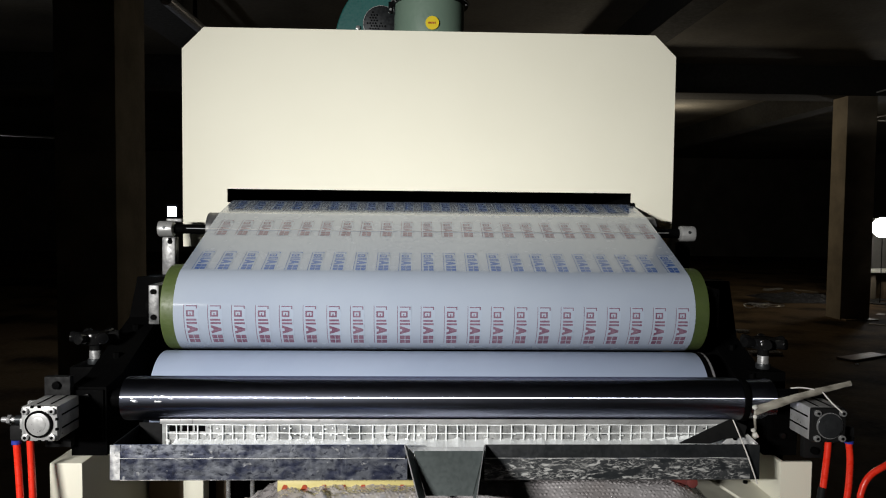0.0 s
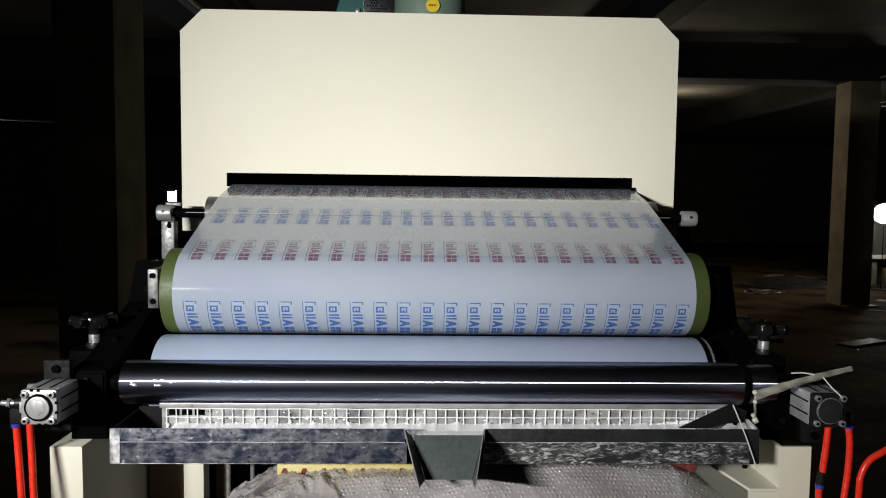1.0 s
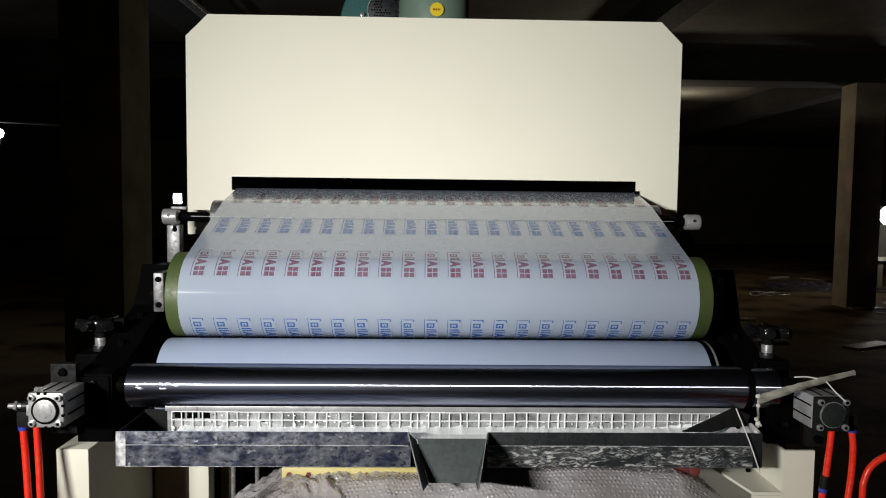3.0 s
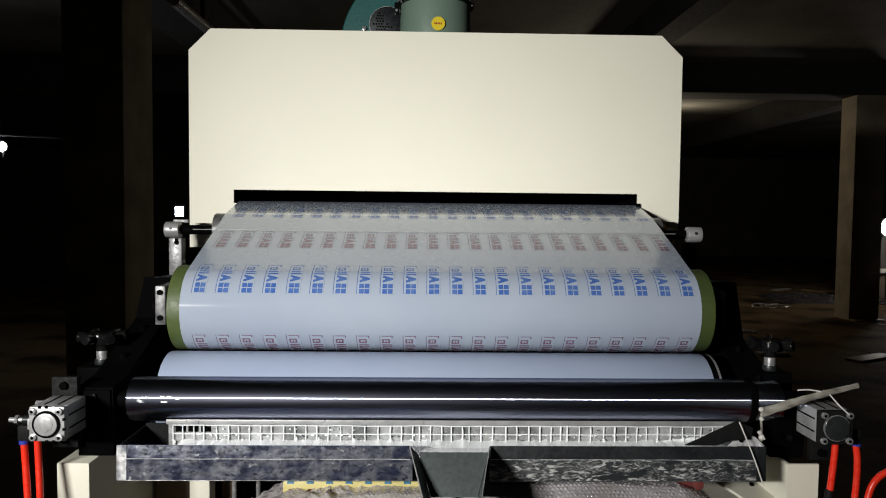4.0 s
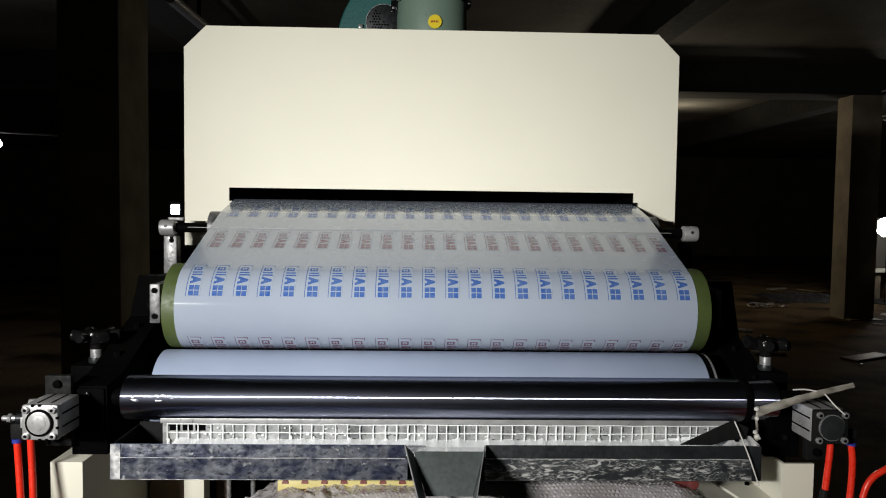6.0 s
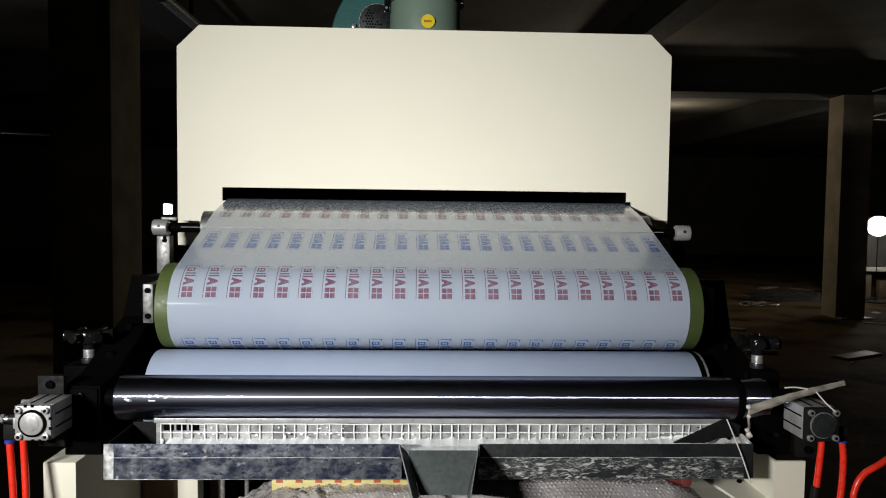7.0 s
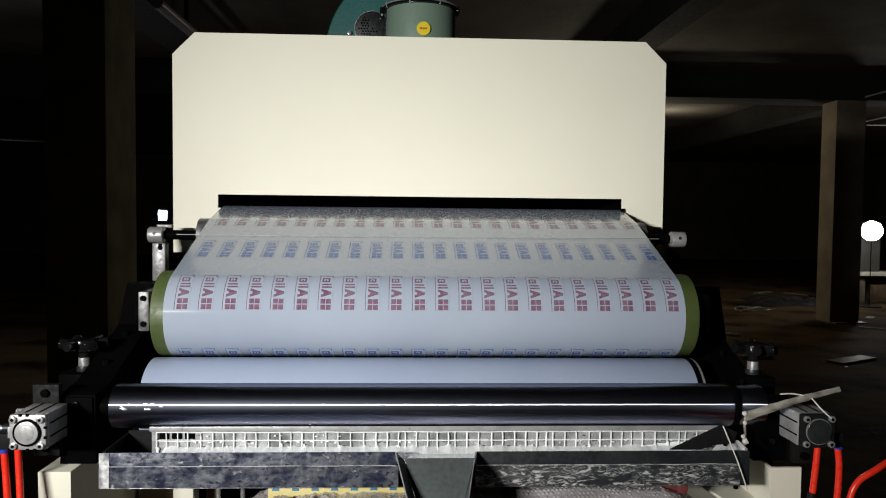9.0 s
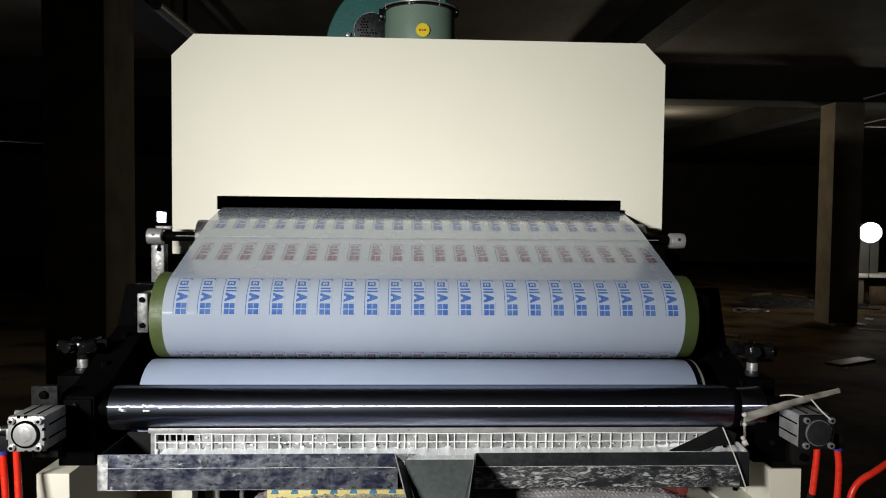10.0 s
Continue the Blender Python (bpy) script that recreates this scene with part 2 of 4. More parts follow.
def rod(a, b, r, r2=None, seg=24, bevel=0.0, bm=None):
    """A round bar from a to b."""
    a, b = Vector(a), Vector(b)
    m = bmesh.new()
    bmesh.ops.create_cone(m, cap_ends=True, segments=seg, radius1=r, radius2=r if r2 is None else r2, depth=(b - a).length)
    if bevel:
        rims = [e for e in m.edges if len([f for f in e.link_faces if len(f.verts) > 4]) == 1]
        bmesh.ops.bevel(m, geom=rims, offset=bevel, segments=2, affect="EDGES", profile=0.6)
    turn = (b - a).to_track_quat("Z", "Y").to_matrix().to_4x4()
    bmesh.ops.transform(m, matrix=Matrix.Translation((a + b) / 2) @ turn, verts=m.verts[:])
    return join(bm, m)


def prism(points, y0, y1, bm=None, bevel=0.0):
    """A plate with the outline points (x, z), between y0 and y1."""
    b = bmesh.new()
    front = [b.verts.new((x, y0, z)) for x, z in points]
    back = [b.verts.new((x, y1, z)) for x, z in points]
    n = len(points)
    b.faces.new(front)
    b.faces.new(back[::-1])
    for i in range(n):
        b.faces.new((front[i], back[i], back[(i + 1) % n], front[(i + 1) % n]))
    bmesh.ops.recalc_face_normals(b, faces=b.faces[:])
    if bevel:
        bmesh.ops.bevel(b, geom=b.edges[:], offset=bevel, segments=1, affect="EDGES")
    return join(bm, b)


def tube(points, r, seg=10, bm=None):
    """A hose through points, smoothed."""
    pts = [Vector(p) for p in points]
    line = []
    for i in range(len(pts) - 1):
        p0, p1, p2, p3 = pts[max(i - 1, 0)], pts[i], pts[i + 1], pts[min(i + 2, len(pts) - 1)]
        for k in range(6):
            t = k / 6
            line.append(0.5 * ((2 * p1) + (p2 - p0) * t + (2 * p0 - 5 * p1 + 4 * p2 - p3) * t * t + (3 * p1 - p0 - 3 * p2 + p3) * t ** 3))
    line.append(pts[-1])
    b = bmesh.new()
    rings = []
    for i, p in enumerate(line):
        d = (line[min(i + 1, len(line) - 1)] - line[max(i - 1, 0)]).normalized()
        side = d.cross(Vector((0, 1, 0.13))).normalized()
        up = side.cross(d)
        rings.append([b.verts.new(p + r * (math.cos(2 * math.pi * k / seg) * side + math.sin(2 * math.pi * k / seg) * up)) for k in range(seg)])
    for u, v in zip(rings, rings[1:]):
        for k in range(seg):
            b.faces.new((u[k], u[(k + 1) % seg], v[(k + 1) % seg], v[k]))
    b.faces.new(rings[0][::-1])
    b.faces.new(rings[-1])
    bmesh.ops.recalc_face_normals(b, faces=b.faces[:])
    return join(bm, b)


# ---- hall ----
def structure(name, bm, material, label, category):
    return tagged(link(name, bm, material), label, category, "", "structure")


structure("floor", box(-16, 16, -7, 26, -0.2, 0), FLOOR, "dirty brown concrete factory floor", "floor")
structure("ceiling", box(-16, 16, -7, 26, 3.7, 3.9), SOFFIT, "plastered concrete ceiling slab in the dark", "ceiling")
structure("wall_north", box(-16, 16, 25.6, 25.9, 0, 3.7), WALL, "dark plastered far wall of the hall", "wall")
structure("wall_south", box(-16, 16, -6.9, -6.6, 0, 3.7), WALL, "dark plastered wall of the hall", "wall")
structure("wall_west", box(-15.9, -15.6, -6.6, 25.6, 0, 3.7), WALL, "dark plastered wall of the hall", "wall")
structure("wall_east", box(15.6, 15.9, -6.6, 25.6, 0, 3.7), WALL, "dark plastered wall of the hall", "wall")


def column(x0, x1, y0, y1, label):
    c = tagged(link("concrete_column", box(x0, x1, y0, y1, 0, 3.28, 0.012), CONCRETE), label, "column", "hall columns")
    return c


column(6.185, 6.63, 9.02, 9.40, "square rough concrete column holding a ceiling beam")
column(-2.67, -2.23, 4.0, 4.57, "square rough concrete column close behind the machine")
column(-2.67, -2.23, 12.0, 12.57, "square rough concrete column deep in the dark hall")


# beams get their shade from the dark colour
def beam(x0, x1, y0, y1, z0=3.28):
    return tagged(link("ceiling_beam", box(x0, x1, y0, y1, z0, 3.7, 0.01), BEAM), "grey concrete ceiling beam on columns, its shade put into the colour", "beam",
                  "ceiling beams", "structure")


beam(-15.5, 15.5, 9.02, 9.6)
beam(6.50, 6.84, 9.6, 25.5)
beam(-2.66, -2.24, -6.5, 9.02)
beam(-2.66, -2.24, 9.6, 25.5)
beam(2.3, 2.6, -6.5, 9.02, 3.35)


# ---- film and its printed rows ----
ROLL_Y, ROLL_Z, ROLL_R = 0.3122, 1.284, 0.0954
GUIDE_Y, GUIDE_Z, GUIDE_R = 0.5861, 1.4513, 0.0442
GAP = math.hypot(GUIDE_Y - ROLL_Y, GUIDE_Z - ROLL_Z)
SLOPE = math.atan2(GUIDE_Z - ROLL_Z, GUIDE_Y - ROLL_Y) - math.asin((ROLL_R - GUIDE_R) / GAP)
LEAVE = radians(14.6)
ENTER, EASE = 0.131, 0.10
ARC = ROLL_R * (math.pi - SLOPE)
RUN = math.sqrt(GAP ** 2 - (ROLL_R - GUIDE_R) ** 2)
BEND = GUIDE_R * (SLOPE - LEAVE)
WEB_X0, WEB_X1 = -0.548, 0.574


def web(s, lift=0.0):
    """The place (y, z) and the slope of the film, s metres along it from the bottom of the pressure roll."""
    if s < 0:
        y, z, a = ROLL_Y - s, ROLL_Z - ROLL_R, math.pi
    elif s < ARC:
        f = s / ROLL_R
        y, z, a = ROLL_Y - ROLL_R * math.sin(f), ROLL_Z - ROLL_R * math.cos(f), math.pi - f
    elif s < ARC + RUN:
        u = s - ARC
        y = ROLL_Y - ROLL_R * math.sin(SLOPE) + u * math.cos(SLOPE)
        z, a = ROLL_Z + ROLL_R * math.cos(SLOPE) + u * math.sin(SLOPE), SLOPE
    elif s < ARC + RUN + BEND:
        a = SLOPE - (s - ARC - RUN) / GUIDE_R
        y, z = GUIDE_Y - GUIDE_R * math.sin(a), GUIDE_Z + GUIDE_R * math.cos(a)
    elif s > ARC + RUN + BEND + ENTER:
        u = s - ARC - RUN - BEND - ENTER
        a = max(0.0, LEAVE - u / EASE)
        rest = max(0.0, u - EASE * LEAVE)
        y = GUIDE_Y - GUIDE_R * math.sin(LEAVE) + ENTER * math.cos(LEAVE) + EASE * (math.sin(LEAVE) - math.sin(a)) + rest
        z = GUIDE_Z + GUIDE_R * math.cos(LEAVE) + ENTER * math.sin(LEAVE) + EASE * (math.cos(a) - math.cos(LEAVE))
    else:
        u, a = s - ARC - RUN - BEND, LEAVE
        y = GUIDE_Y - GUIDE_R * math.sin(a) + u * math.cos(a)
        z = GUIDE_Z + GUIDE_R * math.cos(a) + u * math.sin(a)
    return y - lift * math.sin(a), z + lift * math.cos(a), a


def film_sheet():
    b = bmesh.new()
    cuts = [-1.9, -1.0, -0.3] + [ARC * i / 40 for i in range(41)] + [ARC + RUN * i / 8 for i in range(1, 9)] + \
           [ARC + RUN + BEND * i / 4 for i in range(1, 5)] + [ARC + RUN + BEND + d for d in (0.05, 0.1, 0.131, 0.137, 0.143, 0.149, 0.157, 0.21, 0.8, 1.9)]
    rows = []
    for s in cuts:
        y, z, a = web(s, 0.0)
        rows.append([b.verts.new((WEB_X0 + (WEB_X1 - WEB_X0) * i / 12, y, z)) for i in range(13)])
    for u, v in zip(rows, rows[1:]):
        for i in range(12):
            b.faces.new((u[i], v[i], v[i + 1], u[i + 1]))
    bmesh.ops.recalc_face_normals(b, faces=b.faces[:])
    return b


film = tagged(link("film_web", film_sheet(), FILM), "white plastic film with printed rows running over the rolls", "film")
thick = film.modifiers.new("thickness", "SOLIDIFY")
thick.thickness, thick.offset, thick.use_rim = 0.0003, 0, False

# one printed mark, cut into strips along the film: start and end of the strip, then its shapes as outlines of (x, s)
XL, XR = -0.0095, 0.0125


def bar(x0, x1, s0, s1):
    return ((x0, s0), (x1, s0), (x1, s1), (x0, s1))


def mirrored(shape, s):
    """The same outline, turned over about the line s."""
    return tuple((x, 2 * s - v) for x, v in shape[::-1])


SLANT = ((XL, 0.0165), (XR, 0.0247), (XR, 0.0275), (-0.0045, 0.0275), (-0.0045, 0.0250), (XL, 0.0235))
WEDGE_MID = 0.0275
SQUARES_AND_WEDGE = (
    (-0.0118, 0.0006, (bar(XL, 0.0008, -0.0116, 0.0), bar(0.0022, XR, -0.0116, 0.0))),
    (0.0018, 0.0147, (bar(XL, 0.0008, 0.0018, 0.0132), bar(0.0022, XR, 0.0018, 0.0132))),
    (0.0165, 0.0275, (SLANT, )),
    (0.0275, 0.0385, (mirrored(SLANT, WEDGE_MID), )),
)
BARS = (
    (0.0405, 0.0510, (bar(XL, XR, 0.0408, 0.0452), bar(XL, 0.0115, 0.0485, 0.0510))),
    (0.0510, 0.0570, (bar(XL, 0.0115, 0.0510, 0.0529), )),
    (0.0575, 0.0660, (bar(XL, 0.0070, 0.0578, 0.0614), bar(XL, -0.0062, 0.0614, 0.0660), bar(0.0036, 0.0070, 0.0614, 0.0660),
                      bar(-0.0024, 0.0000, 0.0614, 0.0660))),
    (0.0660, 0.0730, (bar(XL, -0.0062, 0.0660, 0.0688), bar(0.0036, 0.0070, 0.0660, 0.0688), bar(XL, 0.0070, 0.0688, 0.0720))),
    (0.0745, 0.0830, (bar(0.0108, 0.0130, 0.0752, 0.0802), bar(-0.0101, 0.0130, 0.0802, 0.0824))),
)
SHORT, STILL = 0.965, 0.035


def squeezed(s):
    """A place along the mark, drawn together a little."""
    return STILL - (STILL - s) * SHORT


MARK = tuple((squeezed(s0), squeezed(s1), tuple(tuple((x, squeezed(v)) for x, v in shape) for shape in shapes))
             for s0, s1, shapes in SQUARES_AND_WEDGE + BARS)
COLUMNS, PITCH, ROW_STEP = 22, 0.0503, 0.1856


def strip_mesh(ink, s0, s1, shapes):
    """The same strip of all the marks across the film, flat, centred on the strip's middle, on its white underprint."""
    b = bmesh.new()
    mid = (s0 + s1) / 2
    side = bar(-0.0150, -0.0139, s0 - 0.0008, s1 + 0.0008)
    ground = bar(-0.0137, 0.0152, s0 - 0.0008, s1 + 0.0008)
    for c in range(COLUMNS):
        x = 0.0175 + (c - (COLUMNS - 1) / 2) * PITCH
        for shape in shapes + (side, ):
            b.faces.new([b.verts.new((x + u, w - mid, 0)) for u, w in shape])
        b.faces.new([b.verts.new((x + u, w - mid, -0.0003)) for u, w in ground]).material_index = 1
    me = bpy.data.meshes.new("print_strip")
    b.to_mesh(me)
    b.free()
    me.materials.append(ink)
    me.materials.append(UNDERPRINT)
    return me


STRIPS = {}
for ink in (RED_INK, BLUE_INK):
    STRIPS[ink.name] = [(strip_mesh(ink, s0, s1, shapes), (s0 + s1) / 2) for s0, s1, shapes in MARK]
PRINTS = []
for k in range(-4, 12):
    ink = BLUE_INK if k % 2 else RED_INK
    row = new("print_row")
    row.parent = film
    row["label"] = "row of blue printed marks" if k % 2 else "row of red printed marks"
    for me, mid in STRIPS[ink.name]:
        ob = new("print_strip", me)
        ob.parent = row
        tagged(ob, kind="stuff")
        PRINTS.append((ob, k, mid))


# a fine wire lying across the film below the guide roll
wy, wz, _ = web(ARC + RUN - 0.104, 0.0016)
tagged(link("static_wire", tube([(-0.60, wy, wz + 0.001), (-0.2, wy, wz), (0.2, wy, wz), (0.60, wy, wz + 0.001)], 0.0008, 8), ALU), "fine bright wire lying across the printed film", "wire")


# ---- rolls ----
def roll(name, label, y, z, r, x0, x1, material, shaft_r, sx0, sx1, seg=72, bevel=0.002, shaft_material=BLACK, group=""):
    """A roll on its axis, its origin on the axis, so that it can turn."""
    ob = thing(name, label, "roller", group, place=(0, y, z))
    part("roll_body", rod((x0, 0, 0), (x1, 0, 0), r, seg=seg, bevel=bevel), material, ob)
    part("shaft", rod((sx0, 0, 0), (x0, 0, 0), shaft_r), shaft_material, ob)
    part("shaft", rod((x1, 0, 0), (sx1, 0, 0), shaft_r), shaft_material, ob)
    return ob


pressure_roll = roll("pressure_roll", "large olive green rubber roll under the film", ROLL_Y, ROLL_Z, ROLL_R - 0.0008, -0.577, 0.606, GREEN,
                     0.03, -0.63, 0.66, 96, 0.004)
coating_roll = roll("coating_roll", "wide white coated roll pressed below the film", 0.25, 1.0997, 0.0945, -0.580, 0.588, COATED, 0.03, -0.66, 0.69, 96, 0.003)
part("end_ring", rod((0.592, 0, 0), (0.599, 0, 0), 0.0946, seg=96), BLACK, coating_roll, "thin black end ring")
part("end_ring", rod((0.599, 0, 0), (0.604, 0, 0), 0.0946, seg=96), BRIGHT, coating_roll, "bright outer rim")
metering_roll = roll("metering_roll", "polished chrome metering roll in front of the coating roll", 0.112, 1.127, 0.0435, -0.603, 0.622, CHROME,
                     0.018, -0.66, 0.715, 96, 0.005, BLACK)
part("collar", rod((0.622, 0, 0), (0.634, 0, 0), 0.0445, seg=64, bevel=0.001), BLACK, metering_roll, "black collar")
part("journal", rod((0.634, 0, 0), (0.69, 0, 0), 0.040, seg=64, bevel=0.002), CHROME, metering_roll, "chrome journal")
smears = random.Random(3)
for k in range(9):
    f, u = -0.592 + 0.115 * smears.random() ** 1.4, radians(smears.uniform(4, 20))
    m = bmesh.new()
    bmesh.ops.create_icosphere(m, subdivisions=2, radius=1)
    for v in m.verts:
        v.co *= 1 + 0.5 * noise.noise(v.co * 2.1 + Vector((k, 0, 0)))
    size = (smears.uniform(0.002, 0.007), 0.0006, smears.uniform(0.0008, 0.0022))
    bmesh.ops.transform(m, matrix=Matrix.Rotation(-u, 4, "X") @ Matrix.Translation((f, -0.0433, 0)) @ Matrix.Diagonal((*size, 1)), verts=m.verts[:])
    part("glue_smear", m, SMEAR, metering_roll, "dried white glue smear")
guide_roll = roll("guide_roll", "slim steel guide roll carrying the film to the slot", GUIDE_Y, GUIDE_Z, GUIDE_R - 0.0006, -0.575, 0.595, WORN,
                  0.0125, -0.668, 0.668, 48, 0.001)


# ---- dryer hood ----
hood = thing("dryer_hood", "cream painted sheet metal dryer hood with a black slot", "machine hood")
HX0, HX1, CUT = -0.682, 0.688, 0.06


def hood_front():
    b = prism([(HX0, 1.40), (HX1, 1.40), (HX1, 1.524), (HX0, 1.524)], 0.70, 0.706)
    b = prism([(HX0, 1.524), (-0.56, 1.524), (-0.56, 1.561), (HX0, 1.561)], 0.70, 0.706, b)
    b = prism([(0.57, 1.524), (HX1, 1.524), (HX1, 1.561), (0.57, 1.561)], 0.70, 0.706, b)
    b = prism([(HX0, 1.561), (HX1, 1.561), (HX1, 1.943), (HX1 - CUT, 2.002), (HX0 + CUT, 2.002), (HX0, 1.943)], 0.70, 0.706, b)
    bmesh.ops.remove_doubles(b, verts=b.verts[:], dist=0.0001)
    return b


part("front_panel", hood_front(), CREAM, hood)
part("side_panel", box(HX0 + 0.02, HX0 + 0.026, 0.706, 2.9, 1.40, 1.93), CREAM, hood)
part("side_panel", box(HX1 - 0.026, HX1 - 0.02, 0.706, 2.9, 1.40, 1.93), CREAM, hood)
part("top_panel", box(HX0 + 0.07, HX1 - 0.07, 0.706, 2.9, 1.985, 1.991), CREAM, hood)
part("bottom_panel", box(HX0 + 0.026, HX1 - 0.026, 0.706, 2.9, 1.40, 1.406), CREAM, hood)
part("back_panel", box(HX0 + 0.026, HX1 - 0.026, 2.894, 2.9, 1.406, 1.98), CREAM, hood)
# black sheets added inside the slot, in place of the hood's own shade
part("slot_shade_lip", box(-0.565, 0.575, 0.708, 0.722, 1.561, 1.60), BLACK, hood, "black sheet standing in for shade in the slot")
part("slot_shade_back", box(-0.60, 0.61, 1.2, 1.204, 1.41, 1.97), BLACK, hood, "black sheet standing in for the dark inside the hood")
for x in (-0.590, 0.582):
    part("slot_shade_side", box(x, x + 0.004, 0.7075, 1.199, 1.41, 1.75), BLACK, hood, "black sheet standing in for shade in the slot")
part("slot_shade_top", box(-0.586, 0.582, 0.7225, 1.199, 1.62, 1.624), BLACK, hood, "black sheet standing in for shade in the slot")
part("corner_strip", box(0.566, 0.576, 0.692, 0.6995, 1.522, 1.534), BLACK, hood)
for x in (-0.62, 0.60):
    part("foot_post", box(x, x + 0.05, 0.9, 0.95, 1.15, 1.40), BLACK, hood)

base = thing("machine_base", "dark steel machine base behind the rolls", "machine base")
part("base_body", box(-0.62, 0.62, 0.55, 2.9, 0.0, 1.15, 0.005), BLACK, base)

# blower on the hood
blower = thing("blower", "green fan blower standing on the dryer hood", "blower")


def drum():
    b = rod((0, 1.12, 1.991), (0, 1.12, 2.188), 0.1165, seg=64, bevel=0.004)
    return b


part("motor_drum", drum(), DRUM, blower, "sage green painted drum")
part("rim", rod((0, 1.12, 2.186), (0, 1.12, 2.1925), 0.1285, seg=64, bevel=0.001), KNOB, blower, "black seal under the lid")
part("lid", rod((0, 1.12, 2.1927), (0, 1.12, 2.1965), 0.131, seg=64, bevel=0.001), ALU, blower, "thin bright lid edge")
part("latch", box(-0.135, -0.119, 1.075, 1.09, 2.150, 2.190, 0.003), KNOB, blower, "black lid latch")
part("latch_screw", rod((-0.127, 1.070, 2.163), (-0.127, 1.076, 2.163), 0.004, seg=10), BRIGHT, blower)
part("housing_bolt", rod((-0.252, 1.288, 2.158), (-0.252, 1.30, 2.158), 0.008, seg=10, bevel=0.001), BRIGHT, blower)
for a in range(8):
    x, y = 0.126 * math.cos(a * math.pi / 4 + 0.5), 1.12 + 0.126 * math.sin(a * math.pi / 4 + 0.5)
    part("bolt", rod((x, y, 2.184), (x, y, 2.203), 0.0035, seg=8), BRIGHT, blower)
arc = [(-0.042 + 0.295 * math.cos(radians(a)), 2.095 + 0.295 * math.sin(radians(a))) for a in range(62, 202, 4)] + [(0.095, 1.998)]
part("volute", prism(arc[::-1], 1.30, 1.42, bevel=0.004), TEAL, blower, "teal scroll housing")
part("outlet_flange", box(-0.33, 0.10, 1.28, 1.44, 1.991, 1.997), TEAL, blower)
part("fan_cover", rod((-0.168, 1.255, 2.165), (-0.168, 1.30, 2.165), 0.062, seg=48, bevel=0.004), DARK_STEEL, blower, "dark perforated fan cover")
holes = bmesh.new()
for i in range(-5, 6):
    for j in range(-5, 6):
        if (i < -1 - 0.3 * j and i * i + j * j < 26) or (i, j) in ((0, 0), (1, -1), (0, -1)):
            x, z = -0.168 + i * 0.0095 + (j % 2) * 0.0045, 2.165 + j * 0.0095
            rod((x, 1.2535, z), (x, 1.2545, z), 0.0032, seg=8, bm=holes)
part("vent_holes", holes, BLACK, blower)
part("cover_rim", rod((-0.168, 1.262, 2.165), (-0.168, 1.268, 2.165), 0.0645, seg=48), BRIGHT, blower)
part("badge", rod((0.008, 1.0000, 2.104), (0.008, 1.0045, 2.104), 0.0215, seg=40), YELLOW, blower, "round yellow sticker")
for dx, w in ((-0.011, 0.003), (-0.0065, 0.004), (-0.001, 0.004), (0.0045, 0.004), (0.0095, 0.003)):
    part("mark", box(0.008 + dx - w / 2, 0.008 + dx + w / 2, 0.9993, 1.0001, 2.101, 2.107), ORANGE, blower)

# ---- side frames ----
for side, x_in, x_out in (("l", -0.632, -0.70), ("r", 0.668, 0.735)):
    x0, x1 = min(x_in, x_out), max(x_in, x_out)
    fr = thing("side_frame", "black painted steel side frame carrying the roll bearings", "machine frame", "side frames")
    b = bmesh.new()
    prof = [(0.085, 1.02), (0.62, 1.02), (0.62, 1.33), (0.42, 1.34), (0.37, 1.25), (0.27, 1.21), (0.16, 1.165), (0.085, 1.155)]
    if side == "r":
        prof = [(y, z - 0.04 if 0.1 < y < 0.4 and z > 1.1 else z) for y, z in prof]
    left = [b.verts.new((x0, y, z)) for y, z in prof]
    right = [b.verts.new((x1, y, z)) for y, z in prof]
    b.faces.new(left)
    b.faces.new(right[::-1])
    for i in range(len(prof)):
        j = (i + 1) % len(prof)
        b.faces.new((left[i], left[j], right[j], right[i]))
    bmesh.ops.recalc_face_normals(b, faces=b.faces[:])
    part("side_plate", b, BLACK, fr)
    xm = (x0 + x1) / 2
    part("cover_strip", box(x0 + 0.004, x1 - 0.004, 0.0805, 0.0848, 1.05, 1.15, 0.001), BLACK, fr, "black cover strip")
    for zz in (1.062, 1.138):
        part("bolt", rod((xm, 0.074, zz), (xm, 0.0808, zz), 0.006, seg=12, bevel=0.001), KNOB, fr)
    for yy, zz in ((0.215, 1.187), (0.32, 1.2305)):
        zz -= 0.04 if side == "r" else 0
        part("top_bolt", rod((xm, yy, zz - 0.004), (xm, yy, zz + 0.010), 0.007, seg=6), BLACK, fr)

for x0, x1, label in ((-0.616, -0.593, "scratched aluminium bearing block beside the green roll"), (0.618, 0.645, "dark bearing block beside the green roll")):
    bk = thing("bearing_block", label, "bearing", "bearing blocks")
    part("block", box(x0, x1, 0.262, 0.36, 1.25, 1.336, 0.003), WORN if x0 < 0 else BLACK, bk)
    xc = (x0 + x1) / 2
    part("screw", rod((xc, 0.258, 1.322), (xc, 0.264, 1.322), 0.006, seg=12), BLACK, bk)
    part("screw", rod((xc, 0.258, 1.266), (xc, 0.264, 1.266), 0.006, seg=12), BLACK, bk)

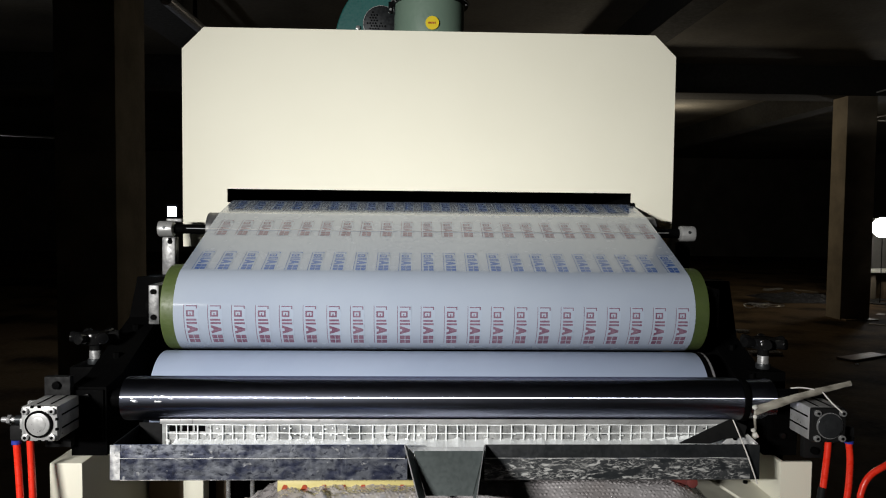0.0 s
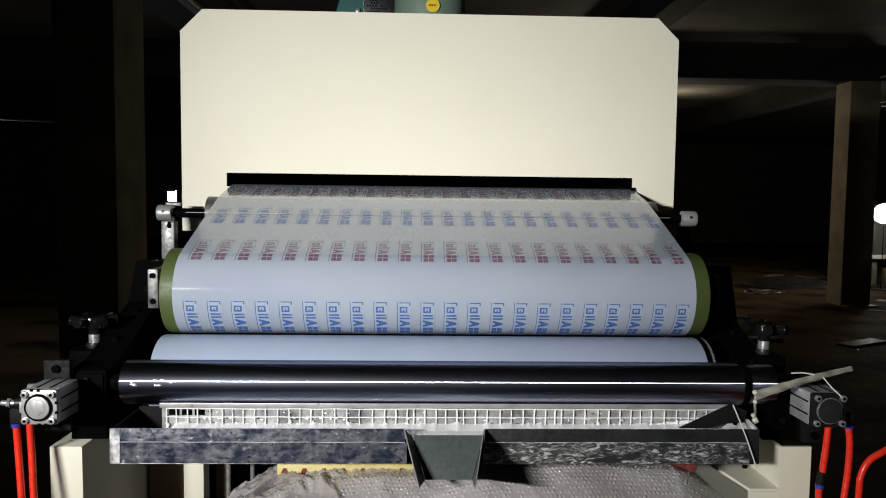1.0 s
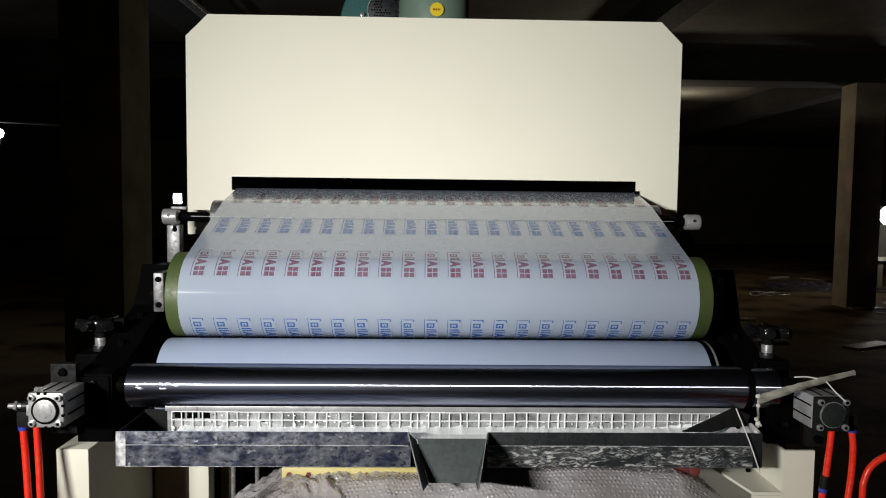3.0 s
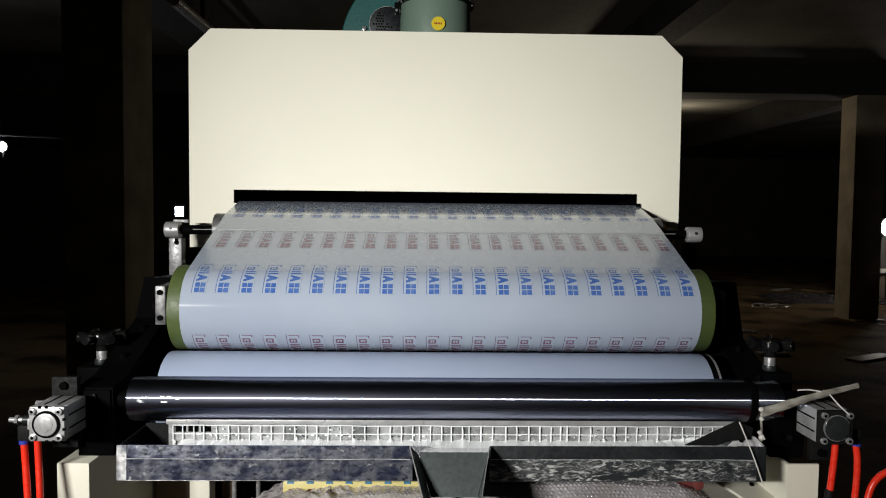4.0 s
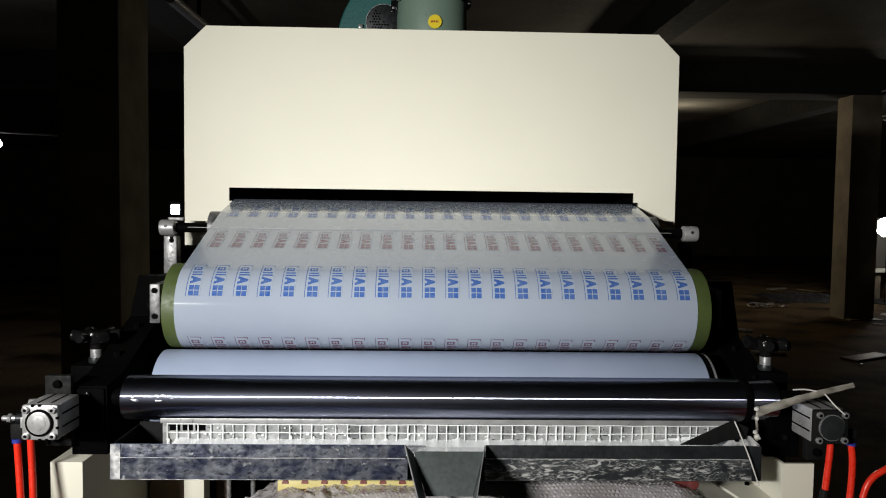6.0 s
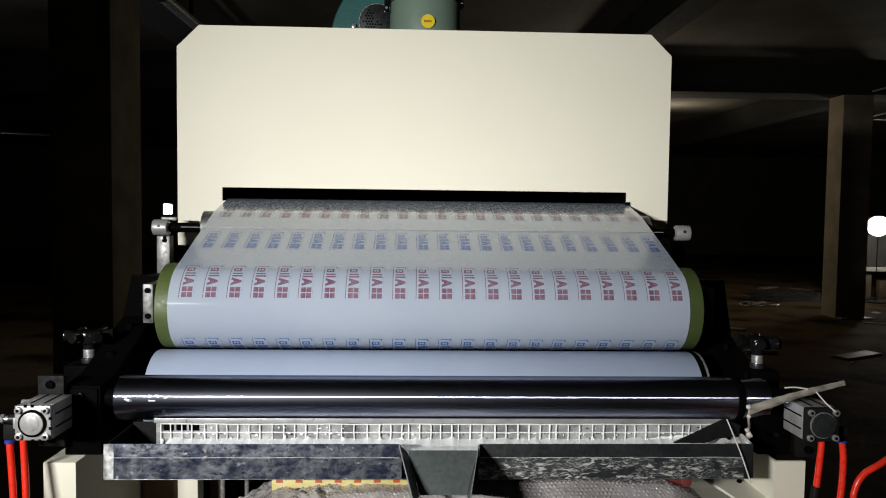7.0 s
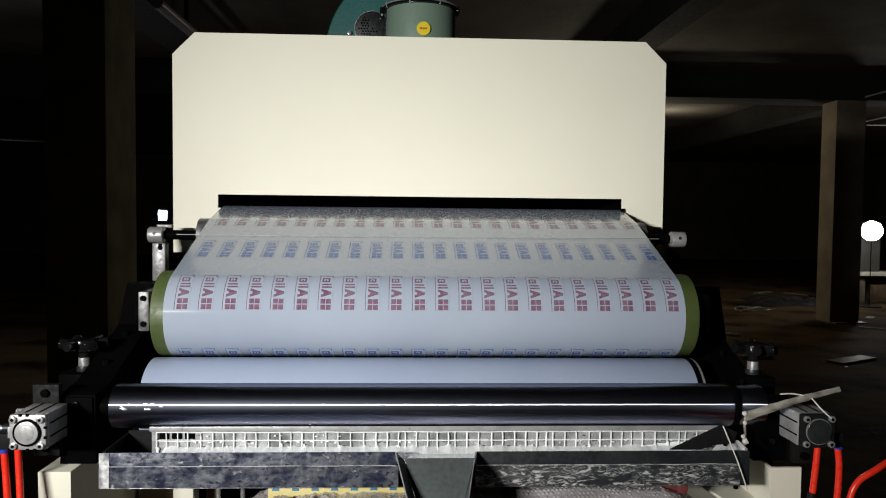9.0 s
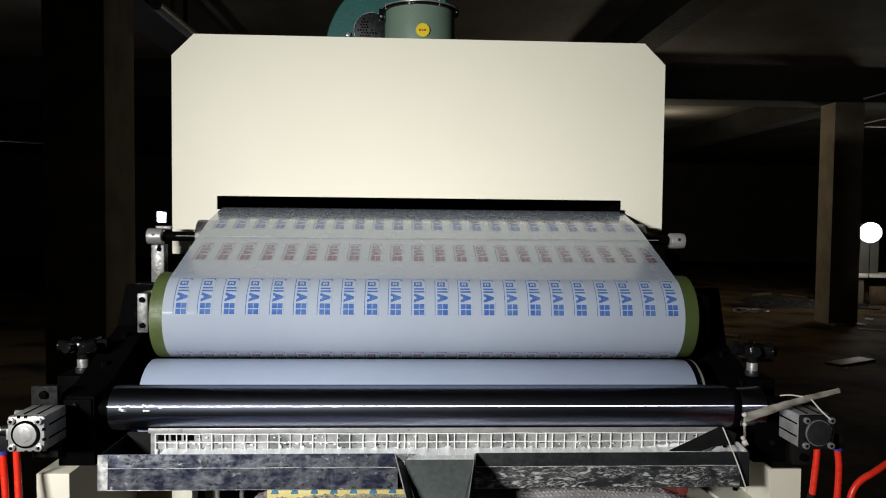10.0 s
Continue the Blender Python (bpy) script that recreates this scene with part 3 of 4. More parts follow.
# guide roll holders
for s, xc in ((-1, -0.684), (1, 0.685)):
    h = thing("shaft_holder", "silver clamp ring with an arm holding the guide roll", "bracket", "shaft holders")
    part("clamp_ring", rod((xc - 0.019, GUIDE_Y - 0.01, GUIDE_Z), (xc + 0.019, GUIDE_Y - 0.01, GUIDE_Z), 0.0205, seg=32, bevel=0.003), ALU, h)
    part("screw", rod((xc, GUIDE_Y - 0.032, GUIDE_Z + 0.004), (xc, GUIDE_Y - 0.028, GUIDE_Z + 0.004), 0.004, seg=10), DARK_STEEL, h)
    if s < 0:
        part("arm", box(xc - 0.012, xc + 0.022, GUIDE_Y - 0.012, GUIDE_Y + 0.02, 1.30, 1.4295, 0.003), WORN, h, "worn aluminium arm")
        part("arm_hole", rod((xc + 0.009, GUIDE_Y - 0.0128, 1.418), (xc + 0.009, GUIDE_Y - 0.011, 1.418), 0.0065, seg=16), BLACK, h, "dark drilled hole")
        part("slot", box(xc + 0.0045, xc + 0.0135, GUIDE_Y - 0.0127, GUIDE_Y - 0.011, 1.418, 1.4285), BLACK, h)
        part("top_flange", box(xc - 0.006, xc + 0.034, GUIDE_Y + 0.004, GUIDE_Y + 0.02, 1.4685, 1.478, 0.002), WORN, h)
    else:
        part("arm", box(xc - 0.02, xc + 0.012, GUIDE_Y - 0.006, GUIDE_Y + 0.02, 1.34, 1.4295, 0.003), BLACK, h, "black arm")

# ---- star knobs ----
def star_knob(x, y, label, drop=0.0):
    k = thing("star_knob", label, "knob", "star knobs", place=(x, y, -drop))
    part("hub", rod((0, 0, 1.210), (0, 0, 1.236), 0.029, seg=28, bevel=0.007), KNOB, k)
    for a in range(6):
        u = a * math.pi / 3 + 0.2
        c, s = math.cos(u), math.sin(u)
        part("lobe", rod((0.012 * c, 0.012 * s, 1.222), (0.050 * c, 0.050 * s, 1.227), 0.009, 0.0125, seg=16, bevel=0.005), KNOB, k)
    part("neck", rod((0, 0, 1.196), (0, 0, 1.214), 0.012, seg=20), KNOB, k)
    part("stem", rod((0, 0, 1.175), (0, 0, 1.196), 0.0125, seg=20), BRIGHT, k, "bright steel stem")
    part("collar", rod((0, 0, 1.166), (0, 0, 1.178), 0.016, seg=24, bevel=0.002), DARK_STEEL, k)
    return k


star_knob(-0.725, 0.25, "black star knob on a bright stem, above the side frame")
star_knob(0.742, 0.25, "black star knob on a bright stem, above the side frame", 0.006)
for x, top in ((-0.725, 1.166), (0.742, 1.160)):
    b = thing("knob_support", "black steel block under a star knob", "support block", "knob supports")
    part("block", box(x - 0.04, x + 0.035, 0.215, 0.30, 0.9, top, 0.004), BLACK, b)


# ---- pneumatic cylinders ----
def air_cylinder(x, z, tone, label):
    c = thing("air_cylinder", label, "cylinder", "air cylinders", place=(x, 0, z))
    h = 0.031
    b = box(-h, h, -0.016, 0.054, -h, h, 0.003)
    part("barrel", b, tone, c)
    for zz in (-0.012, 0.012):
        for sx in (-1, 1):
            part("groove", box(sx * h - 0.0008, sx * h + 0.0008, -0.012, 0.0535, zz - 0.0015, zz + 0.0015), BLACK, c)
    for xx in (-0.012, 0.012):
        part("groove", box(xx - 0.0015, xx + 0.0015, -0.012, 0.0535, h - 0.0008, h + 0.0008), BLACK, c)
    part("mount_lug", box(-0.02, 0.02, 0.0545, 0.066, -0.022, 0.028, 0.002), DARK_STEEL, c)
    part("end_cap", box(-h - 0.001, h + 0.001, -0.03, -0.0165, -h - 0.001, h + 0.001, 0.005), tone if x < 0 else RUBBER, c,
         "cast aluminium end cap" if x < 0 else "black end cap")
    part("seal_ring", rod((0, -0.0325, 0), (0, -0.029, 0), 0.0245, seg=40), BLACK if x < 0 else BRIGHT, c)
    part("cover_disc", rod((0, -0.0345, 0), (0, -0.029, 0), 0.0205 if x < 0 else 0.023, seg=40, bevel=0.0015), ALU if x < 0 else DARK_STEEL, c, "turned metal cover disc")
    part("disc_ring", rod((0, -0.0352, 0), (0, -0.030, 0), 0.0135, seg=32, bevel=0.001), ALU if x < 0 else DARK_STEEL, c)
    if x < 0:
        for u, w in ((0.0, h), (0.0, -h), (0.012, -h), (-0.012, h)):
            part("notch", box(u - 0.0022, u + 0.0022, -0.0316, -0.028, w - 0.0022, w + 0.0022), BLACK, c)
        for w in (-0.009, 0.009):
            part("notch", box(h - 0.0022, h + 0.0022, -0.0316, -0.028, w - 0.0022, w + 0.0022), BLACK, c)
    for sx in (-1, 1):
        for sz in (-1, 1):
            nut = part("tie_nut", rod((sx * 0.0235, -0.035, sz * 0.0235), (sx * 0.0235, -0.029, sz * 0.0235), 0.0062, seg=16, bevel=0.001), BRIGHT, c)
            part("socket", rod((sx * 0.0235, -0.0356, sz * 0.0235), (sx * 0.0235, -0.0348, sz * 0.0235), 0.003, seg=6), BLACK, nut)
    return c


air_cylinder(-0.701, 1.116, ALU, "silver aluminium pneumatic cylinder with red hoses")
air_cylinder(0.733, 1.114, ALU, "aluminium pneumatic cylinder beside the smeared stick")

for x0, x1, z0, z1 in ((-0.741, -0.692, 1.042, 1.179), (0.74, 0.78, 1.02, 1.15)):
    p = thing("mounting_plate", "dark steel plate bolted behind an air cylinder", "plate", "mounting plates")
    part("plate", box(x0, x1, 0.0665, 0.082, z0, z1, 0.002), RUBBER, p)
    part("bolt", rod(((x0 + x1) / 2, 0.060, z1 - 0.016), ((x0 + x1) / 2, 0.0675, z1 - 0.016), 0.0075, seg=18, bevel=0.001), BLACK, p)
    part("bolt", rod(((x0 + x1) / 2, 0.060, z0 + 0.016), ((x0 + x1) / 2, 0.0675, z0 + 0.016), 0.0075, seg=18, bevel=0.001), BLACK, p)

# fitting and hoses
fit = thing("air_fitting", "black elbow fitting with a bright throttle screw", "fitting", "air fittings")
part("port_block", box(-0.741, -0.7335, -0.020, 0.010, 1.103, 1.123, 0.002), ALU, fit, "aluminium port block")
part("elbow", box(-0.766, -0.7415, -0.008, 0.010, 1.078, 1.107, 0.004), RUBBER, fit)
part("throttle", rod((-0.742, 0.002, 1.115), (-0.758, 0.002, 1.115), 0.0085, seg=16), DARK_STEEL, fit)
part("throttle_screw", rod((-0.758, 0.002, 1.115), (-0.784, 0.002, 1.115), 0.005, seg=12, bevel=0.001), BRIGHT, fit)
part("lock_nut", rod((-0.767, 0.002, 1.115), (-0.773, 0.002, 1.115), 0.0085, seg=6), BRIGHT, fit)
part("screw_head", rod((-0.7335, 0.03, 1.138), (-0.750, 0.03, 1.138), 0.0055, seg=10), BRIGHT, fit)
part("ring", rod((-0.7577, 0.0, 1.071), (-0.7577, 0.0, 1.078), 0.0085, seg=16), BLUE_RING, fit)
fit = thing("air_fitting", "black push-in fitting with a blue ring", "fitting", "air fittings")
part("elbow", box(0.7665, 0.7965, -0.006, 0.008, 1.085, 1.104, 0.004), RUBBER, fit)
part("body", rod((0.789, 0.0, 1.078), (0.789, 0.0, 1.086), 0.0095, seg=16), RUBBER, fit)
part("ring", rod((0.789, 0.0, 1.072), (0.789, 0.0, 1.078), 0.0088, seg=16), BLUE_RING, fit)


def hose(points, label="bright red pneumatic hose hanging from a cylinder"):
    return tagged(link("air_hose", tube(points, 0.0062, 12), HOSE), label, "hose", "air hoses")


hose([(-0.7577, 0.0, 1.073), (-0.756, 0.0, 1.04), (-0.751, -0.005, 0.995), (-0.745, -0.012, 0.94), (-0.736, -0.02, 0.85), (-0.73, -0.02, 0.6), (-0.75, 0.05, 0.01)])
hose([(-0.7335, 0.0, 1.084), (-0.732, 0.0, 1.04), (-0.728, -0.005, 0.995), (-0.723, -0.012, 0.94), (-0.714, -0.02, 0.85), (-0.71, -0.02, 0.6), (-0.72, 0.05, 0.01)])
hose([(0.7494, 0.0, 1.083), (0.749, 0.0, 1.06), (0.7455, 0.0, 1.015), (0.7425, 0.0, 0.982)])
hose([(0.789, 0.0, 1.073), (0.793, 0.0, 1.04), (0.792, 0.0, 0.99), (0.784, -0.004, 0.935), (0.772, -0.01, 0.86), (0.765, -0.02, 0.6), (0.775, 0.02, 0.01)])
hose([(0.7385, 0.0, 0.957), (0.738, 0.0, 0.93), (0.739, -0.006, 0.84), (0.736, -0.02, 0.5), (0.745, 0.02, 0.01)])
hose([(1.02, 0.03, 1.06), (0.93, 0.02, 1.052), (0.862, 0.0, 1.028), (0.832, 0.0, 1.008), (0.8175, 0.0, 0.978), (0.815, 0.0, 0.93), (0.812, 0.01, 0.6), (0.81, 0.03, 0.01)])
co = thing("hose_coupling", "black inline hose coupling with a blue ring", "fitting")
part("body", rod((0.739, 0.0, 0.963), (0.742, 0.0, 0.987), 0.0078, seg=16), RUBBER, co)
part("ring", rod((0.7385, 0.0, 0.955), (0.739, 0.0, 0.963), 0.0078, seg=16), BLUE_RING, co)

# ---- tray ----
tray = thing("drip_tray", "stained sheet steel drip tray with a pouring spout", "tray")


def strip_sheet(line, x0, x1, t=0.002):
    """A folded sheet with the section line (y, z), thickened inwards."""
    b = bmesh.new()
    ring = line + [(y + t, z - 0.0005) for y, z in line[::-1]]
    a, c = [b.verts.new((x0, y, z)) for y, z in ring], [b.verts.new((x1, y, z)) for y, z in ring]
    n = len(ring)
    for k in range(n):
        b.faces.new((a[k], a[(k + 1) % n], c[(k + 1) % n], c[k]))
    for k in range(len(line) - 1):
        b.faces.new((a[k], a[n - 1 - k], a[n - 2 - k], a[k + 1]))
        b.faces.new((c[k], c[k + 1], c[n - 2 - k], c[n - 1 - k]))
    bmesh.ops.recalc_face_normals(b, faces=b.faces[:])
    return b


UPPER, LOWER = [(0.002, 1.068), (-0.0012, 1.044)], [(0.0008, 1.0435), (-0.0022, 1.004)]
part("upper_fold", strip_sheet(UPPER, -0.572, -0.050), STEEL, tray, "stained bright steel lip")
part("lower_fold", strip_sheet(LOWER, -0.572, -0.046), STEEL, tray, "stained bright steel front")
part("end_flange", strip_sheet([(0.0, 1.0685), (-0.003, 1.004)], -0.590, -0.572), SMEAR, tray, "bright worn corner")
part("upper_fold", strip_sheet(UPPER, 0.099, 0.600), DARK_STEEL, tray, "plain dark steel lip")
part("lower_fold", strip_sheet(LOWER, 0.097, 0.600), FLECKED, tray, "dark front smeared with dried white glue")
part("end_flange", strip_sheet([(0.0, 1.0685), (-0.003, 1.004)], 0.600, 0.618), DARK_STEEL, tray)
part("end_plate", box(-0.589, -0.587, 0.003, 0.20, 1.004, 1.067), DARK_STEEL, tray)
part("end_plate", box(0.615, 0.617, 0.003, 0.20, 1.004, 1.067), SMEAR, tray, "glue-smeared end plate")
part("tray_floor", box(-0.587, 0.615, 0.0, 0.30, 1.002, 1.004), DARK_STEEL, tray)
part("tray_back", box(-0.587, 0.615, 0.13, 0.132, 1.004, 1.072), RUBBER, tray)
for xa, xb in ((-0.572, -0.05), (0.099, 0.600)):
    part("crease", tube([(xa + (xb - xa) * k / 8, -0.0016, 1.0438 + 0.0006 * math.sin(3 * k)) for k in range(9)], 0.0007, 6), SMEAR, tray)
    part("bottom_hem", rod((xa, -0.0012, 1.0035), (xb, -0.0012, 1.0035), 0.0011, seg=8), WORN, tray)


# unseen sheets added behind the lip for the chrome roll to mirror
part("reflected_lining", box(-0.585, -0.050, 0.0042, 0.0056, 1.046, 1.0675), LINING, tray, "bluish sheet behind the lip, added for the reflection in the roll")
part("reflected_lining", box(0.099, 0.612, 0.0042, 0.0056, 1.046, 1.0675), DARK_STEEL, tray)
part("corner_gusset", prism([(0.553, 1.0635), (0.576, 1.0835), (0.582, 1.0850), (0.606, 1.0818), (0.6255, 1.0635)], 0.0195, 0.0215, bevel=0.0005), SMEAR, tray,
     "glue-smeared corner plate")
part("corner_bolt", rod((0.578, 0.016, 1.075), (0.578, 0.0196, 1.075), 0.0035, seg=8), BLACK, tray)


def spout_mesh(xa, xb, xc, xd):
    """The sloping floor of the spout, between its walls."""
    b = bmesh.new()
    p = [(xa, 0.0, 1.057), (xb, 0.0, 1.057), (xd, -0.048, 0.994), (xc, -0.048, 0.994)]
    vs = [b.verts.new(v) for v in p] + [b.verts.new((x, y - 0.001, z - 0.0025)) for x, y, z in p]
    for f in ((0, 1, 2, 3), (7, 6, 5, 4), (0, 4, 5, 1), (1, 5, 6, 2), (2, 6, 7, 3), (3, 7, 4, 0)):
        b.faces.new([vs[i] for i in f])
    bmesh.ops.recalc_face_normals(b, faces=b.faces[:])
    return b


def spout_wall(x_top, x_bot, lean, tip=(0.0, -0.105, 1.000)):
    b = bmesh.new()
    p = [(x_top, 0.0, 1.052), (x_bot, -0.048, 0.990), (x_bot + lean + tip[0], tip[1], tip[2]), (x_top + 1.6 * lean, -0.004, 1.069)]
    vs = [b.verts.new(v) for v in p] + [b.verts.new((x + 0.002, y, z)) for x, y, z in p]
    for f in ((0, 1, 2, 3), (7, 6, 5, 4), (0, 4, 5, 1), (1, 5, 6, 2), (2, 6, 7, 3), (3, 7, 4, 0)):
        b.faces.new([vs[i] for i in f])
    bmesh.ops.recalc_face_normals(b, faces=b.faces[:])
    return b


spout = part("spout", spout_mesh(-0.034, 0.096, -0.012, 0.073), SPOUT, tray, "grey sheet metal pouring spout")
part("spout_wall", spout_wall(-0.036, -0.014, -0.010), SPOUT, spout)
part("spout_wall", spout_wall(0.096, 0.073, 0.0, (-0.006, -0.177, 1.030)), SPOUT, spout)
part("wall_edge", rod((-0.051, -0.004, 1.069), (-0.023, -0.105, 1.000), 0.0013, seg=8), ALU, spout, "bright cut edge")
part("wall_edge", rod((0.097, -0.004, 1.069), (0.068, -0.177, 1.030), 0.0009, seg=8), ALU, spout, "bright cut edge")

glue = tagged(link("wet_glue", box(-0.50, 0.60, 0.006, 0.083, 1.0445, 1.0475, 0.001), GLUE), "white milky glue lying in the tray", "glue", "", "stuff")
sheet = thing("glue_screen", "wet steel sheet with strings of white glue behind the tray", "screen")
part("back_sheet", box(-0.525, 0.60, 0.084, 0.086, 1.03, 1.0845), BACKING, sheet)
rng = random.Random(5)


def on_sheet(f, lift):
    """A place (y, z) on the sheet, f of the way up, raised by lift."""
    return 0.084 - lift, 1.040 + 0.043 * f


part("top_fold", box(-0.528, 0.60, 0.0795, 0.0815, 1.0842, 1.0935, 0.0006), ALU, sheet, "plain light grey folded edge")
x = -0.515
while x < 0.575:
    r = rng.uniform(0.0010, 0.0017)
    top = rng.uniform(0.95, 1.0)
    pts = [(x + rng.uniform(-0.0005, 0.0005), *on_sheet(f, 0.004)) for f in (0.05, 0.35, 0.7, top)]
    part("glue_strand", tube(pts, r, 6), GLUE, sheet)
    if rng.random() < 0.45:
        f = rng.uniform(0.15, 0.5)
        part("glue_drip", tube([(x + rng.uniform(-0.002, 0.004), *on_sheet(f * g, 0.003)) for g in (0.02, 0.4, 0.75, 1.0)], rng.uniform(0.0015, 0.0036), 7), GLUE, sheet)
    x += rng.choice((0.013, 0.019, 0.021, 0.022, 0.0225, 0.024, 0.026))
for f, r in ((0.60, 0.0011), (0.98, 0.0010)):
    pts = [(-0.515 + 1.09 * i / 44, *on_sheet(f + rng.uniform(-0.014, 0.014), 0.004)) for i in range(45)]
    part("glue_string", tube(pts, r, 6), GLUE, sheet)

# drops hanging from the middle string, and dark bare flecks beside them
for k in range(90):
    m = bmesh.new()
    bmesh.ops.create_icosphere(m, subdivisions=1, radius=1)
    bare = k % 3 == 0
    w, h = rng.uniform(0.0012, 0.0045), rng.uniform(0.0009, 0.0024)
    y, z = on_sheet(rng.choice((0.50, 0.53, 0.56, 0.56, 0.3, 0.82)) + rng.uniform(-0.04, 0.04), 0.0012 if bare else 0.003)
    bmesh.ops.transform(m, matrix=Matrix.Translation((rng.uniform(-0.50, 0.58), y, z)) @ Matrix.Diagonal((w * (1.6 if bare else 1.0), 0.002, h * (0.6 if bare else 1.0), 1)), verts=m.verts[:])
    part("bare_fleck" if bare else "glue_lump", m, DARK_STEEL if bare else GLUE, sheet)


# bare steel showing between the first strings, and glue spread over the foot of the far end
for k in range(3):
    low, high = on_sheet(0.66, 0)[1], on_sheet(0.94, 0)[1]
    part("bare_patch", box(-0.511 + 0.0245 * k, -0.491 + 0.0245 * k, 0.0832, 0.0838, low, high, 0.0002), BLACK, sheet, "bare dark steel")
for k in range(9):
    m = bmesh.new()
    bmesh.ops.create_icosphere(m, subdivisions=2, radius=1)
    for v in m.verts:
        v.co *= 1 + 0.4 * noise.noise(v.co * 1.8 + Vector((0, k, 0)))
    f = 0.10 + 0.035 * k + rng.uniform(-0.03, 0.03)
    y, z = on_sheet(f, 0.001)
    bmesh.ops.transform(m, matrix=Matrix.Translation((0.375 + 0.017 * k, y, z)) @ Matrix.Diagonal((rng.uniform(0.010, 0.019), 0.0016, rng.uniform(0.003, 0.006), 1)), verts=m.verts[:])
    part("glue_smear", m, GLUE, sheet)


def glue_bank():
    """The ragged heap of glue at the foot of the sheet."""
    b = bmesh.new()
    rows = []
    for i in range(221):
        x = -0.50 + 1.09 * i / 220
        h = 0.0045 + 0.006 * max(0.0, noise.noise(Vector((x * 30, 2.0, 0)))) + 0.007 * max(0.0, noise.noise(Vector((x * 85, 5.0, 0))))
        rows.append([b.verts.new((x, 0.052, 1.0475)), b.verts.new((x, 0.070, 1.0475 + 0.6 * h)), b.verts.new((x, 0.0835, 1.0475 + h))])
    for u, v in zip(rows, rows[1:]):
        for k in range(2):
            b.faces.new((u[k], v[k], v[k + 1], u[k + 1]))
    bmesh.ops.recalc_face_normals(b, faces=b.faces[:])
    return b


part("glue_bank", glue_bank(), GLUE, sheet)

# flap, stick and strings
flap = tagged(link("rubber_flap", prism([(0.470, 1.066), (0.569, 1.113), (0.60, 1.10), (0.595, 1.078), (0.558, 1.075), (0.53, 1.066)], 0.014, 0.020, bevel=0.001),
                   RUBBER), "black rubber flap lying across the tray end", "flap")
stick = thing("stirring_stick", "bent stick smeared with dried glue, tied beside the cylinder", "stick")


def stick_mesh():
    b = bmesh.new()
    rings = []
    for i in range(15):
        f = i / 14
        x = 0.605 + 0.174 * f
        z = 1.1345 + 0.0555 * f + 0.0025 * (1 - (2 * f - 1) ** 2)
        w = (0.0088 - 0.0040 * f) * (1 + 0.07 * math.sin(i * 2.3) + 0.04 * math.sin(i * 5.1))
        y = -0.004 - 0.012 * f
        rings.append([b.verts.new((x - 0.3 * w * math.sin(k * math.pi / 4), y + 0.003 * math.cos(k * math.pi / 4), z + w * math.sin(k * math.pi / 4))) for k in range(8)])
    for u, v in zip(rings, rings[1:]):
        for k in range(8):
            b.faces.new((u[k], u[(k + 1) % 8], v[(k + 1) % 8], v[k]))
    b.faces.new(rings[0])
    b.faces.new(rings[-1][::-1])
    bmesh.ops.recalc_face_normals(b, faces=b.faces[:])
    return b


part("shaft", stick_mesh(), WOOD, stick)
part("glue_lump", tube([(0.606, -0.004, 1.135), (0.604, -0.006, 1.12), (0.606, -0.005, 1.10), (0.603, -0.004, 1.088), (0.608, -0.004, 1.082)], 0.0024, 8), WOOD, stick)
for lx, lz, lr in ((0.6035, 1.142, 0.0045), (0.6045, 1.124, 0.0038), (0.602, 1.098, 0.0040), (0.606, 1.090, 0.0046), (0.610, 1.087, 0.003)):
    m = bmesh.new()
    bmesh.ops.create_icosphere(m, subdivisions=2, radius=lr)
    for v in m.verts:
        v.co *= 1 + 0.35 * noise.noise(v.co * 400)
    bmesh.ops.translate(m, vec=(lx, -0.006, lz), verts=m.verts[:])
    part("glue_crust", m, STRING, stick)


def cord(points, label, r=0.0014):
    return tagged(link("string", tube(points, r, 6), STRING), label, "string", "strings")


cord([(0.569, 0.008, 1.114), (0.575, 0.004, 1.098), (0.592, -0.008, 1.05), (0.611, -0.010, 0.997)], "white string hanging over the tray edge", 0.0013)
cord([(0.7245, -0.018, 1.174), (0.738, -0.026, 1.156), (0.753, -0.036, 1.140)], "white string tied from the stick to the cylinder")
cord([(0.7114, -0.014, 1.1775), (0.692, -0.006, 1.1790), (0.6736, 0.0, 1.1766)], "white string looped round the stick")

# ---- cream legs ----
leg = thing("frame_leg", "cream painted box leg of the machine", "machine leg", "frame legs")
part("post", box(-0.725, -0.664, 0.05, 0.62, 0, 1.017, 0.002), CREAM, leg)
part("bolt", rod((-0.69, 0.17, 1.017), (-0.69, 0.17, 1.0195), 0.012, seg=16), BLACK, leg)
leg = thing("frame_leg", "cream channel leg with a gusset plate", "machine leg", "frame legs")
part("front_flange", box(0.686, 0.748, 0.05, 0.056, 0, 1.018), CREAM, leg)
part("web", box(0.686, 0.692, 0.0565, 0.62, 0, 1.018), CREAM, leg)
b = bmesh.new()
plan = [(0.628, 0.05), (0.6855, 0.05), (0.6855, 0.30), (0.585, 0.30)]
lo, hi = [b.verts.new((x, y, 0.928)) for x, y in plan], [b.verts.new((x, y, 0.934)) for x, y in plan]
b.faces.new(lo)
b.faces.new(hi)
for k in range(4):
    b.faces.new((lo[k], lo[(k + 1) % 4], hi[(k + 1) % 4], hi[k]))
bmesh.ops.recalc_face_normals(b, faces=b.faces[:])
part("gusset", b, CREAM, leg)
part("lower_flange", box(0.628, 0.6855, 0.051, 0.057, 0, 0.927), CREAM, leg)
